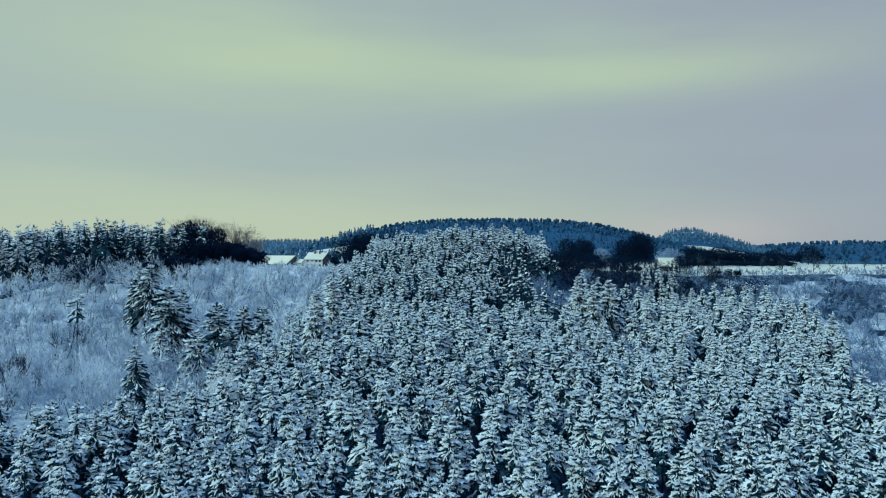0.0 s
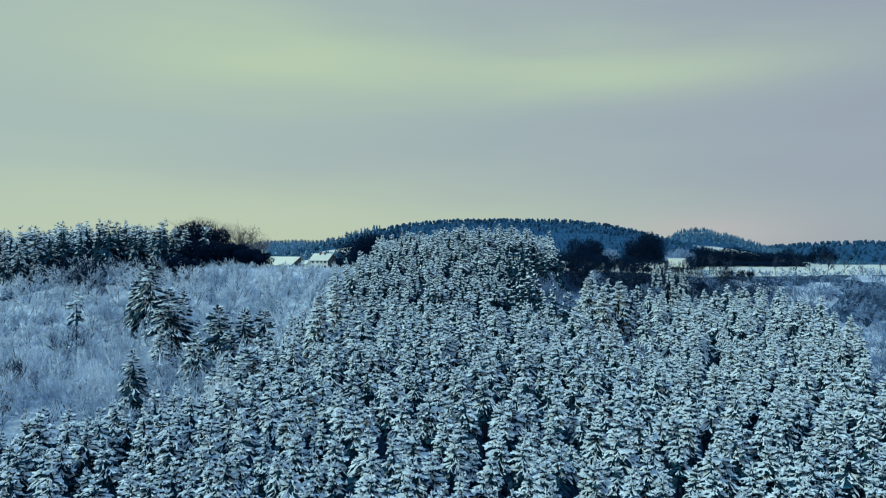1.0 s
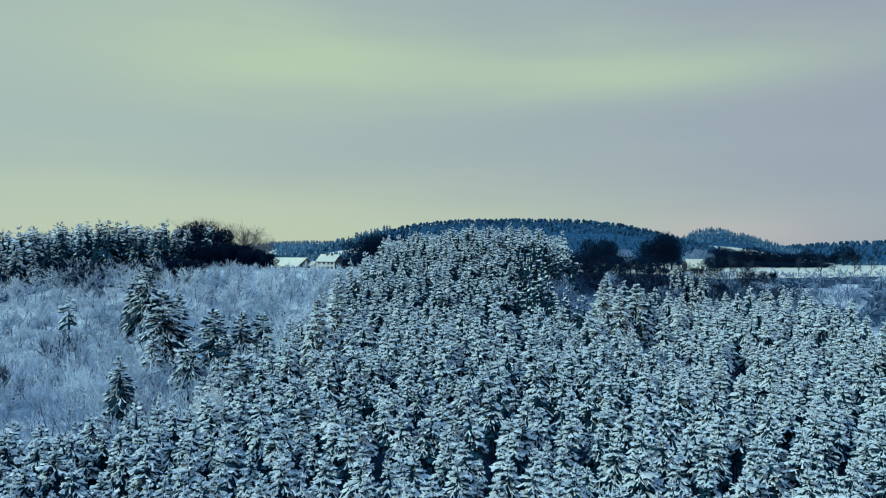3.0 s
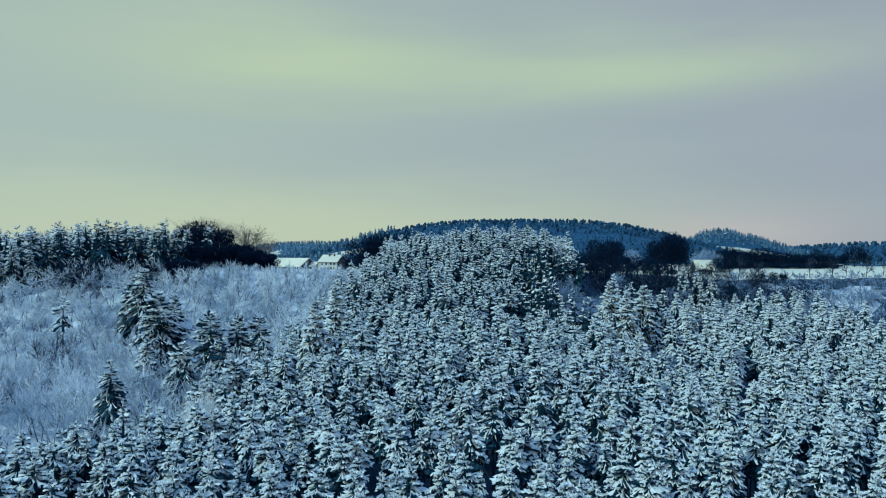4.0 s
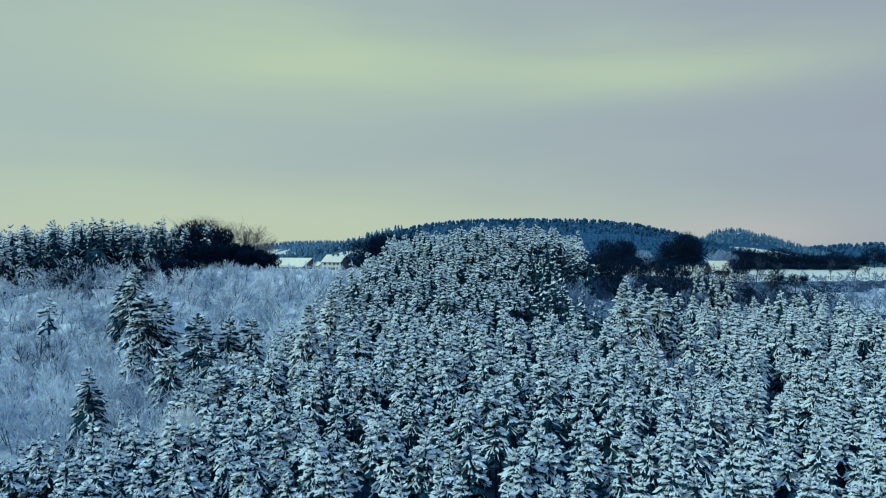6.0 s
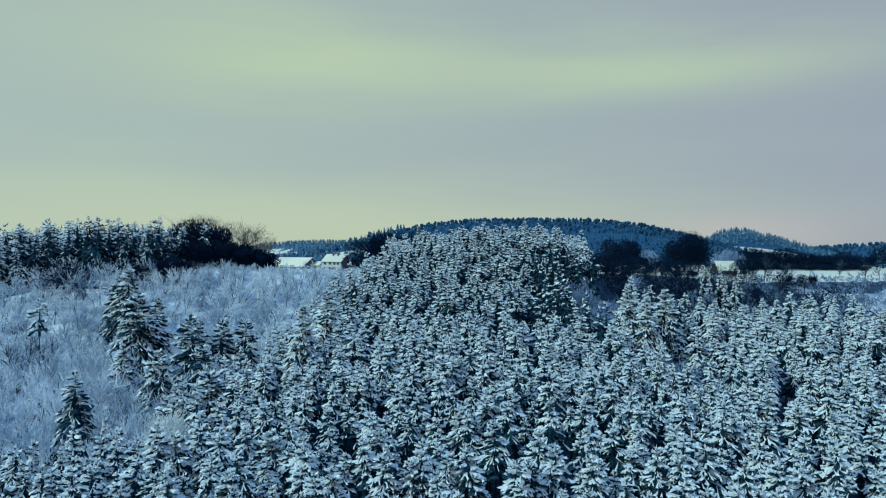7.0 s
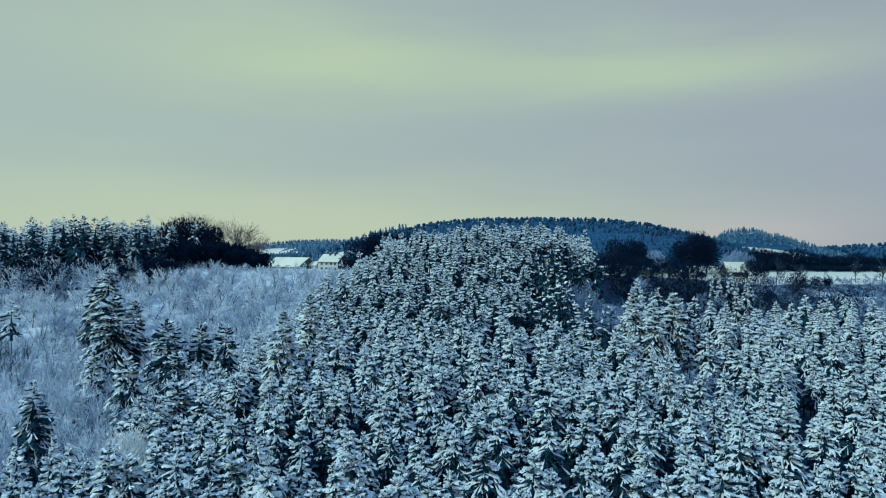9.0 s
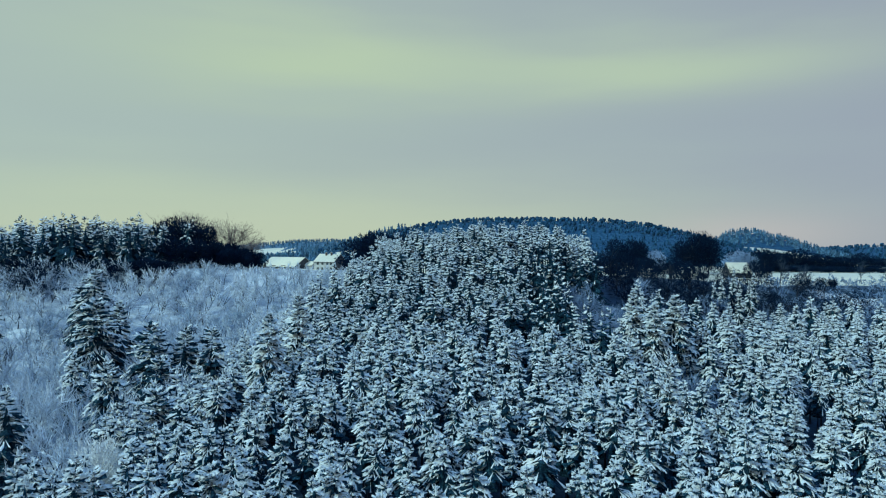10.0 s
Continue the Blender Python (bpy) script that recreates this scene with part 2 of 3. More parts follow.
def spruce(seed, h=15.0, r=3.0, low=0.5, tiers=9, arms=6, fingers=3, snow=0.95, droop=0.3, fat=1.0, full=0.62, stations=4, bare=0.4, core=0.4, slant=0.2):
    """Corners, triangles and materials (0 needles, 1 snow, 2 bark) of one snowy spruce on the origin.
    Its branches stand in loose whorls, each a dark fan that carries a ridge of snow with fingers to either side.
    slant: how steeply the lowest branches fall; bare: share of the lowest branches that the snow reaches; low: where the crown begins, as a share of the height; full: the bulge of the outline; fat: width of the snow."""
    rng = np.random.default_rng(seed)
    G, S, T = [], [], []
    power = full * rng.uniform(0.85, 1.15)
    lean = rng.normal(0, 0.2, 2)
    swell = rng.uniform(0.8, 1.2, 5)
    for k in range(tiers):
        for j in range(arms if k < 0.6 * tiers else max(5, arms - 1)):
            a = 2.4 * k + 6.283 * j / arms + rng.normal(0, 0.3)
            f = (k + rng.uniform(-0.1, 1.0)) / tiers
            f = float(np.clip(f, 0, 0.97))
            R = r * (1 - f) ** power * swell[int(a / 1.257) % 5] + 0.1
            l = R * rng.uniform(0.62, 1.15)
            x0, y0 = lean * f
            z = h * (low + (0.96 - low) * f)
            up0 = 0.12 - slant * (1 - f) + 0.9 * f ** 4 + rng.normal(0, 0.1)
            dr = droop * (1.2 - 0.5 * f) * rng.uniform(0.5, 1.5)
            G.append((x0, y0, z - 0.10, a, l * 0.95, up0, dr, min(0.8, 0.1 + 0.2 * l), 0.0))
            # low branches hold less snow, which also stands in for shade between crowns
            cover = snow * min(1.0, bare + 2.0 * f)
            if rng.random() > cover:
                continue
            wd = fat * min(0.17, 0.07 + 0.04 * l) * rng.uniform(0.7, 1.35)
            clumps = 1 if l < 2.4 else int(l / 1.15)
            for i in range(clumps):                   # long branches carry their snow in clumps
                if clumps > 1 and rng.random() > cover:
                    continue
                q = i / clumps
                S.append((x0 + np.cos(a) * l * q, y0 + np.sin(a) * l * q, z + 0.05 + l * (up0 * q - dr * q * q), a + rng.normal(0, 0.3) * (clumps > 1), l / clumps, up0 - 2 * dr * q, dr / clumps, wd, fat * (0.17 + 0.12 * rng.random())))
            if l < 0.5:
                continue
            for i in range(fingers):
                if rng.random() > cover:
                    continue
                q = 0.15 + 0.62 * (i + rng.uniform(0.1, 0.9)) / fingers
                sgn = 1 if (i + j) % 2 else -1
                T.append((x0 + np.cos(a) * l * q, y0 + np.sin(a) * l * q, z + l * (up0 * q - dr * q * q) + 0.03, a + sgn * rng.uniform(0.4, 1.1), min(1.5, l * (0.72 - 0.5 * q)) * rng.uniform(0.7, 1.4),
                          up0 - 1.1 * dr * q + rng.normal(0, 0.12), dr * rng.uniform(0.6, 1.5), wd * rng.uniform(0.6, 0.95), fat * (0.13 + 0.11 * rng.random())))
    parts = []
    for rows, mat, hang, st in ((G, 0, 0.5, 3), (S, 1, 0.9, stations), (T, 1, 0.9, 3)):
        if rows:
            rows = np.array(rows)
            parts.append(sprays(rng, rows[:, :3], rows[:, 3], rows[:, 4], rows[:, 5], rows[:, 6], rows[:, 7], rows[:, 8], mat, st, hang))
    # solid needle core, put in to keep the gaps between branches dark
    parts.append(cone(r * core, h * (low - 0.1), h * (low + 0.75 * (1 - low)), 6, 0))
    parts.append(cone(0.14, h * 0.915, h * 0.98, 5, 1, 0.03))
    parts.append(cone(0.015 * h, -0.6, h * 0.5, 5, 2, 0.08))
    return join(parts)


def placed(tree, spots):
    """Copies of one tree's corners at spots (x, y, z, turn, size), joined."""
    V, F, M = tree
    spots = np.asarray(spots, float)
    c, s = np.cos(spots[:, 3]), np.sin(spots[:, 3])
    k = spots[:, 4][:, None]
    X = (V[None, :, 0] * c[:, None] - V[None, :, 1] * s[:, None]) * k + spots[:, 0][:, None]
    Y = (V[None, :, 0] * s[:, None] + V[None, :, 1] * c[:, None]) * k + spots[:, 1][:, None]
    Z = V[None, :, 2] * k + spots[:, 2][:, None]
    W = np.stack([X, Y, Z], -1).reshape(-1, 3)
    G = (F[None] + (np.arange(len(spots)) * len(V))[:, None, None]).reshape(-1, 3)
    return W, G, np.tile(M, len(spots))


def part(name, me, parent, label=""):
    ob = new(name, me)
    ob.parent = parent
    return tagged(ob, label=label)


def split_tree(tree, names):
    """Meshes of a tree's parts, one for each material number."""
    V, F, M = tree
    made = []
    for i, (name, mat) in enumerate(names):
        f = F[M == i]
        if len(f):
            used, inv = np.unique(f, return_inverse=True)
            made.append((name, tri_mesh(name, V[used], inv.reshape(-1, 3), [mat], None, name == "snow_load")))
    return made


SPRUCE_PARTS = (("crown", NEEDLES), ("snow_load", TREE_SNOW), ("trunk", BARK))


def tree_thing(name, meshes, label, category, group=""):
    root = tagged(new(name), label, category, group)
    for pname, me in meshes:
        ob = part(pname, me, root)
        if pname != "trunk":
            tagged(ob, kind="stuff")
    return root


# ---- bare broadleaved trees ----
def limb(P, Q, r0, r1, mat, sides=3):
    """A tapered stick between rows of points P and Q."""
    P, Q = np.asarray(P, float), np.asarray(Q, float)
    n = len(P)
    d = Q - P
    d /= np.linalg.norm(d, axis=1, keepdims=True) + 1e-9
    ref = np.where(np.abs(d[:, 2:3]) > 0.9, np.array([[1.0, 0, 0]]), np.array([[0, 0, 1.0]]))
    u = np.cross(d, ref)
    u /= np.linalg.norm(u, axis=1, keepdims=True)
    w = np.cross(d, u)
    a = np.arange(sides) * 2 * np.pi / sides
    ring = u[:, None] * np.cos(a)[None, :, None] + w[:, None] * np.sin(a)[None, :, None]
    V = np.concatenate([P[:, None] + ring * np.asarray(r0).reshape(-1, 1, 1), Q[:, None] + ring * np.asarray(r1).reshape(-1, 1, 1)], 1)
    i, j = np.arange(sides), (np.arange(sides) + 1) % sides
    f = np.concatenate([np.stack([i, j, j + sides], -1), np.stack([i, j + sides, i + sides], -1)])
    F = (f[None] + (np.arange(n) * 2 * sides)[:, None, None]).reshape(-1, 3)
    return V.reshape(-1, 3), F, np.full(len(F), mat)


def spike(P, Q, r, mat):
    """Thin twigs, each a three-sided point."""
    P, Q = np.asarray(P, float), np.asarray(Q, float)
    d = Q - P
    d /= np.linalg.norm(d, axis=1, keepdims=True) + 1e-9
    u = np.cross(d, np.array([0.3, 0.5, 0.81]))
    u /= np.linalg.norm(u, axis=1, keepdims=True) + 1e-9
    w = np.cross(d, u)
    V = np.stack([P + u * r, P - u * r * 0.5 + w * r * 0.87, P - u * r * 0.5 - w * r * 0.87, Q], 1)
    f = np.array([[0, 1, 3], [1, 2, 3], [2, 0, 3]])
    F = (f[None] + (np.arange(len(P)) * 4)[:, None, None]).reshape(-1, 3)
    return V.reshape(-1, 3), F, np.full(len(F), mat)


def grow(rng, P, d, length, kids, spread, start):
    """Children of a row of sticks: where they begin, how they point, how long they are."""
    n = len(P)
    t = rng.uniform(start, 1.0, (n, kids, 1))
    A = P[:, None] + d[:, None] * length[:, None, None] * t
    D = d[:, None] + rng.normal(0, spread, (n, kids, 3)) + np.array([0, 0, 0.12])
    D /= np.linalg.norm(D, axis=2, keepdims=True)
    l = length[:, None] * rng.uniform(0.4, 0.72, (n, kids))
    return A.reshape(-1, 3), D.reshape(-1, 3), l.reshape(-1)


def bare_tree(seed, h=8.0, stems=1, kids=(6, 4, 5), twig=0.02, spread=0.5, start=0.3):
    """Corners, triangles and materials (0 trunk, 1 twigs, 2 limbs) of a leafless tree or bush."""
    rng = np.random.default_rng(seed)
    P = np.concatenate([rng.normal(0, 0.15 * (stems > 1), (stems, 2)), np.full((stems, 1), -0.3)], 1)
    d = np.concatenate([rng.normal(0, 0.10 + 0.3 * (stems > 1), (stems, 2)), np.ones((stems, 1))], 1)
    d /= np.linalg.norm(d, axis=1, keepdims=True)
    l = h * 0.62 * rng.uniform(0.8, 1.1, stems)
    r = 0.016 * h / max(1, stems) ** 0.5
    parts = [limb(P, P + d * l[:, None], np.full(stems, r), np.full(stems, r * 0.45), 0, 5)]
    P, d, l = grow(rng, P, d, l, kids[0], spread, start)
    parts.append(limb(P, P + d * l[:, None], np.full(len(P), r * 0.4), np.full(len(P), r * 0.15), 2))
    P, d, l = grow(rng, P, d, l, kids[1], spread, 0.25)
    parts.append(limb(P, P + d * l[:, None], np.full(len(P), twig * 1.6), np.full(len(P), twig * 0.7), 1))
    P, d, l = grow(rng, P, d, l, kids[2], spread, 0.2)
    parts.append(spike(P, P + d * l[:, None], twig, 1))
    return join(parts)


def round_tree(seed, h, wide, twigs=1200, thick=0.0):
    """A leafless tree whose crown is a dense dome of fine twigs, down to the ground."""
    r = np.random.default_rng(seed)
    parts = [limb([(0, 0, -0.3)], [(0, 0, h * 0.55)], [0.025 * h], [0.012 * h], 0, 6)]
    n = 14 if twigs > 300 else 6
    a, e = r.uniform(0, 6.28, n), r.uniform(0.1, 1.45, n)
    P = np.stack([np.zeros(n), np.zeros(n), r.uniform(0.12, 0.5, n) * h], -1)
    d = np.stack([np.cos(a) * np.cos(e) * wide, np.sin(a) * np.cos(e) * wide, np.sin(e) * h * 0.45], -1)
    parts.append(limb(P, P + d * 0.8, np.full(n, 0.010 * h), np.full(n, 0.003 * h), 2))
    lobes = r.normal(0, 1, (14, 3))
    lobes = lobes / np.linalg.norm(lobes, axis=1, keepdims=True) * 0.55
    u = r.normal(0, 1, (twigs, 3))
    u /= np.linalg.norm(u, axis=1, keepdims=True)
    q = lobes[r.integers(0, 14, twigs)] + u * 0.48 * r.uniform(0.2, 1, (twigs, 1)) ** 0.5
    scale = np.array([wide, wide, h * 0.5])
    P = q * scale + np.array([0, 0, h * 0.5])
    P[:, 2] = np.maximum(P[:, 2], 0.05)
    d = q / (np.linalg.norm(q, axis=1, keepdims=True) + 0.1) + r.normal(0, 0.4, (twigs, 3)) + np.array([0, 0, 0.4])
    parts.append(spike(P, P + d * r.uniform(0.03, 0.06, (twigs, 1)) * h, thick or 0.08 + 0.006 * h, 1))
    return join(parts)


# ---- the ground ----
def wooded(x, y):
    """True where the dense spruce stand grows."""
    left = np.interp(y, [60, 117, 123, 132, 150, 165, 176, 222, 250, 290], [-200, -110, -62, -51, -48, -45, -42, -39, -34, -28])
    right = np.interp(y, [60, 126, 138, 170, 200, 232, 245, 247, 290], [200, 130, 82, 97, 112, 114, 104, 38, 38])
    saddle = ~((np.abs(x - 44 + 0.25 * (y - 192)) < 6.5) & (y > 168) & (y < 240)) & ~((y > 229) & (x > 38) & (x < 84))
    return (x > left) & (x < right) & (y > -60) & (y < 299) & saddle


def ground_sheet():
    xs = np.unique(np.concatenate([np.arange(-240, 241, 5.0), np.arange(-3600, 3601, 90.0), np.arange(-900, 901, 25.0)]))
    ys = np.unique(np.concatenate([np.arange(20, 460, 5.0), np.arange(-600, 4600, 90.0), np.arange(440, 1600, 20.0)]))
    X, Y = np.meshgrid(xs, ys, indexing="ij")
    rng = np.random.default_rng(3)
    Z = land(X, Y) + rng.normal(0, 0.06, X.shape)
    n, m = X.shape
    i = np.arange(n * m).reshape(n, m)
    a, b, c, d = i[:-1, :-1], i[1:, :-1], i[1:, 1:], i[:-1, 1:]
    F = np.concatenate([np.stack([a, b, c], -1).reshape(-1, 3), np.stack([a, c, d], -1).reshape(-1, 3)])
    V = np.stack([X, Y, Z], -1).reshape(-1, 3)
    mid = V[F].mean(1)
    x, y = mid[:, 0], mid[:, 1]
    # 1 is the dark floor that carries the shade beneath the stand
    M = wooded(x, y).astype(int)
    M[(M == 0) & (y > -60) & (y < 278 + 0.05 * np.abs(x)) & (np.abs(x) < 260)] = 2
    # far ground takes the same haze-tinted colours as its woods
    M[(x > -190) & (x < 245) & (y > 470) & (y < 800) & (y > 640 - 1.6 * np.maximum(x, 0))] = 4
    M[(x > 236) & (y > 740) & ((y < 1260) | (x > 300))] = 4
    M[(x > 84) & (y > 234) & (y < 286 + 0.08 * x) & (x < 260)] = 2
    # the dark floor colour also deepens the scrub slope
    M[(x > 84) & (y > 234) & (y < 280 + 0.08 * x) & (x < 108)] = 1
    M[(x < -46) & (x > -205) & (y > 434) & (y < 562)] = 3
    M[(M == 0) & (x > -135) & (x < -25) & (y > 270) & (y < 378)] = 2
    # dark floor runs out past the trees as the shadow along the rise's foot
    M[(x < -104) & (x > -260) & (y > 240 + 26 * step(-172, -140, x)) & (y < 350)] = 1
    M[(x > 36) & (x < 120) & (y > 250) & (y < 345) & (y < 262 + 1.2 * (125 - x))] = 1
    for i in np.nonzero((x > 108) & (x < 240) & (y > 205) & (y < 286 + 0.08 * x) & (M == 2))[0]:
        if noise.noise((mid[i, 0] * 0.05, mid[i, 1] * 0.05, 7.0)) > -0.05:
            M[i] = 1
    for i in np.nonzero((y > 1230) & (y < 1870) & (x > -1020) & (x < -130))[0]:
        if noise.noise((mid[i, 0] * 0.006 + 3.0, mid[i, 1] * 0.006, 3.0)) > -0.12:
            M[i] = 3
    me = tri_mesh("ground", V, F, [SNOW, LITTER_SHADE, SCRUB, HAZED_FROSTED, HAZED_WOOD], M, True)
    return tagged(new("ground", me), "rolling snow-covered ground under the wood and fields", "ground", kind="structure")


ground_sheet()


# ---- the spruce stand ----
def scatter(x0, x1, y0, y1, gap, seed, jitter=0.33):
    rng = np.random.default_rng(seed)
    pts = []
    for iy, y in enumerate(np.arange(y0, y1, gap * 0.9)):
        for x in np.arange(x0 + (iy % 2) * gap / 2, x1, gap):
            pts.append((x + rng.normal(0, gap * jitter), y + rng.normal(0, gap * jitter)))
    return np.array(pts)


stand = scatter(-135, 140, 86, 300, 3.9, 11, 0.33)
older = scatter(40, 140, 124, 252, 4.9, 14, 0.32)


def grown(p):
    """True where the stand is older and wider spaced."""
    return (p[:, 0] > 47 + 0.25 * np.abs(p[:, 1] - 170)) & (p[:, 1] > 126)


older = older[grown(older) & wooded(older[:, 0], older[:, 1]) & (older[:, 0] < 0.66 * older[:, 1] + 10)]
stand = stand[~grown(stand)]
stand = stand[wooded(stand[:, 0], stand[:, 1])]
stand = stand[np.abs(stand[:, 0] - 2) < 0.66 * stand[:, 1] + 8]
CLEAR = [(240, 155.6), (298, 196), (440, 153), (500, 150), (1024, 199), (1052, 195), (1475, 186), (390, 139), (545, 130), (1205, 153), (1290, 136), (558, 170.5), (590, 181)]
for px, d in CLEAR:
    room = 5.6 if px == 390 else 6.5 if px == 240 else 2.7
    older = older[np.hypot(older[:, 0] - (px - 784) / 1255 * d, older[:, 1] - d) > room]
    stand = stand[np.hypot(stand[:, 0] - (px - 784) / 1255 * d, stand[:, 1] - d) > room]


def on_flank(p):
    """True on the knoll's flank above the dip."""
    return (p[:, 0] > 15.5 + 0.07 * (p[:, 1] - 195)) & (p[:, 0] < 42) & (p[:, 1] > 193) & (p[:, 1] < 256)


stand = stand[~on_flank(stand)]
near = (stand[:, 1] > 98) & (stand[:, 1] < 127) & (np.abs(stand[:, 0] - 2) < 42)


def plant(name, models, spots, label, category, group, seed, sizes=(0.82, 1.15), tilt=2.0):
    """One thing with its parts for each spot, sharing the models' meshes."""
    r = np.random.default_rng(seed)
    first = {}
    for spot in spots:
        x, y = float(spot[0]), float(spot[1])
        i = int(r.integers(len(models)))
        size = float(spot[2]) if len(spot) > 2 else r.uniform(*sizes)
        m = pose(x, y, float(land(x, y)), r.normal(0, tilt), r.normal(0, tilt), r.uniform(0, 360))
        if i not in first:
            first[i] = tree_thing(name, models[i], label, category, group)
            first[i].matrix_basis = m @ Matrix.Diagonal((size, size, size, 1))
        else:
            copy_thing(first[i], m).scale = (size, size, size)


def stuff(name, trees, pts, label, category, mats, seed, sizes=(0.82, 1.15), sink=0.0):
    """A wood too large to count, as one mesh."""
    r = np.random.default_rng(seed)
    which = r.integers(0, len(trees), len(pts))
    made = []
    for i, t in enumerate(trees):
        p = pts[which == i]
        if len(p):
            made.append(placed(t, np.stack([p[:, 0], p[:, 1], land(p[:, 0], p[:, 1]) - sink, r.uniform(0, 6.28, len(p)), r.uniform(*sizes, len(p))], -1)))
    V, F, M = join(made)
    return tagged(new(name, tri_mesh(name, V, F, mats, M)), label, category, kind="stuff")


def grove(seed, n, **keys):
    return [split_tree(spruce(seed + i, **keys), SPRUCE_PARTS) for i in range(n)]


plant("spruce_tree", grove(100, 12, r=2.5, low=0.62, tiers=8, arms=7, fingers=4, droop=0.3, fat=0.78, full=0.64, bare=0.2, slant=0.2), stand[near],
      "dark green spruce loaded with fresh snow in the dense stand", "spruce tree", "spruces of the stand", 1, (0.82, 1.14), 3.0)
rest = stand[~near]
rim = ~(wooded(rest[:, 0] - 7, rest[:, 1]) & wooded(rest[:, 0] + 7, rest[:, 1]))
middle, back, rim = rest[~rim & (rest[:, 1] < 190)], rest[~rim & (rest[:, 1] >= 190)], rest[rim]
TREE_MATS = [NEEDLES, TREE_SNOW, BARK]
stuff("spruce_stand", [spruce(200 + i, r=2.5, low=0.62, tiers=8, arms=7, fingers=3, droop=0.3, fat=0.82, full=0.64, stations=3, bare=0.2, slant=0.2) for i in range(12)], middle,
      "dense stand of snow-laden spruces on the slope", "spruce wood", TREE_MATS, 21, (0.82, 1.14))
stuff("spruce_stand_older", [spruce(280 + i, r=2.85, low=0.54, tiers=9, arms=7, fingers=4, snow=0.97, droop=0.34, fat=0.78, full=0.68, bare=0.0, slant=0.38) for i in range(9)], older,
      "wider spaced older spruces bowed under thick snow", "spruce wood", TREE_MATS, 18, (0.82, 1.14))
stuff("spruce_stand_upper", [spruce(300 + i, r=2.5, low=0.62, tiers=7, arms=7, fingers=3, snow=0.76, droop=0.3, fat=0.85, full=0.64, bare=0.0, slant=0.2, stations=3) for i in range(10)], back,
      "snow-laden spruces crowding the knoll", "spruce wood", TREE_MATS, 22, (0.74, 1.1))
stuff("spruce_stand_rim", [spruce(350 + i, r=2.8, low=0.2, tiers=12, arms=6, fingers=2, snow=0.9, droop=0.4, fat=1.1) for i in range(6)], rim,
      "snow-laden spruces along the edge of the stand", "spruce wood", TREE_MATS, 20, (0.8, 1.15))


flank = scatter(14, 42, 193, 257, 5.0, 12, 0.3)
flank = flank[wooded(flank[:, 0], flank[:, 1]) & on_flank(flank)]
plant("spruce_tree", grove(420, 4, r=3.7, low=0.15, tiers=14, arms=6, fingers=3, snow=0.22, droop=0.4, fat=1.0, full=0.7), flank,
      "old dark spruce with patchy snow on the knoll's flank", "spruce tree", "dark spruces of the knoll", 9, (0.9, 1.15))
below = scatter(-44, 52, -24, 86, 4.9, 13)
stuff("spruce_stand_lower", [spruce(380 + i, r=3.0, low=0.5, tiers=5, arms=6, fingers=0, fat=1.5, stations=3) for i in range(5)], below,
      "snow-laden spruces of the lower stand", "spruce wood", TREE_MATS, 19)


# ---- taller spruces at the edge of the valley ----
def at_view(px, py, d):
    """Place of a point seen from the first eye at so many metres ahead."""
    return (px - 784) / 1255 * d, d, EYE + (441 - py) / 1255 * d


def single_spruces():
    r = np.random.default_rng(8)
    rows = [(240, 606, 155.6), (262, 464, 229), (244, 476, 233), (298, 500, 196), (322, 505, 203), (283, 574, 182), (345, 582, 172),
            (386, 534, 187), (428, 538, 189), (464, 541, 191), (408, 576, 178), (440, 606, 153), (500, 628, 150), (380, 640, 150),
            (590, 490, 181), (558, 511, 170.5), (545, 674, 130), (1205, 612, 153), (1290, 692, 136), (1024, 484, 199), (1052, 500, 195), (1076, 492, 205), (1475, 548, 186)]
    dark = [(30, 420, 266), (5, 424, 264), (60, 436, 268), (-30, 420, 266)]
    slim = [(1165, 462, 262), (1150, 472, 258), (1185, 478, 256), (1195, 468, 266), (1140, 480, 255), (1172, 482, 250), (701, 399, 300)]
    for i, (px, py, d) in enumerate(rows + dark + slim):
        x, y, top = at_view(px, py, d)
        z = float(land(x, y))
        h = float(np.clip(top - z, 6, 24))
        girth = 0.1 if px == 701 else (0.46 if i in (0, 11, 16) else 0.4 if i < 14 else 0.3 if 19 <= i <= 21 else 0.25) if i < len(rows + dark) else 0.18
        cover = 0.52 if i in (0, 7, 8, 9, 10) else 0.72 if i < 14 else 0.92 if i < len(rows) else 0.6
        shape = spruce(400 + i, h, girth * h * r.uniform(0.88, 1.1), 0.07, max(9, round(h / 0.8)), 9, 6, cover, 0.35, 0.82, 0.9 if i == 0 else 0.58 if 7 <= i <= 10 else 0.72, slant=0.6)
        ob = tree_thing("spruce_tree", split_tree(shape, SPRUCE_PARTS), "tall dark spruce with snow on drooping branches at the wood's edge", "spruce tree", "spruces at the wood's edge")
        ob.matrix_basis = pose(x, y, z, 0, 0, r.uniform(0, 360))


single_spruces()


def lone_pine():
    x, y, top = at_view(135, 512, 207)
    z = float(land(x, y))
    shape = spruce(450, top - z, 3.3, 0.6, 6, 6, 4, 0.7, 0.25, 1.1, 0.4, core=0.12)
    ob = tree_thing("pine_tree", split_tree(shape, SPRUCE_PARTS), "ragged dark pine with a high snowy crown alone in the valley", "pine tree")
    ob.matrix_basis = pose(x, y, z, 3, 2, 0)


lone_pine()

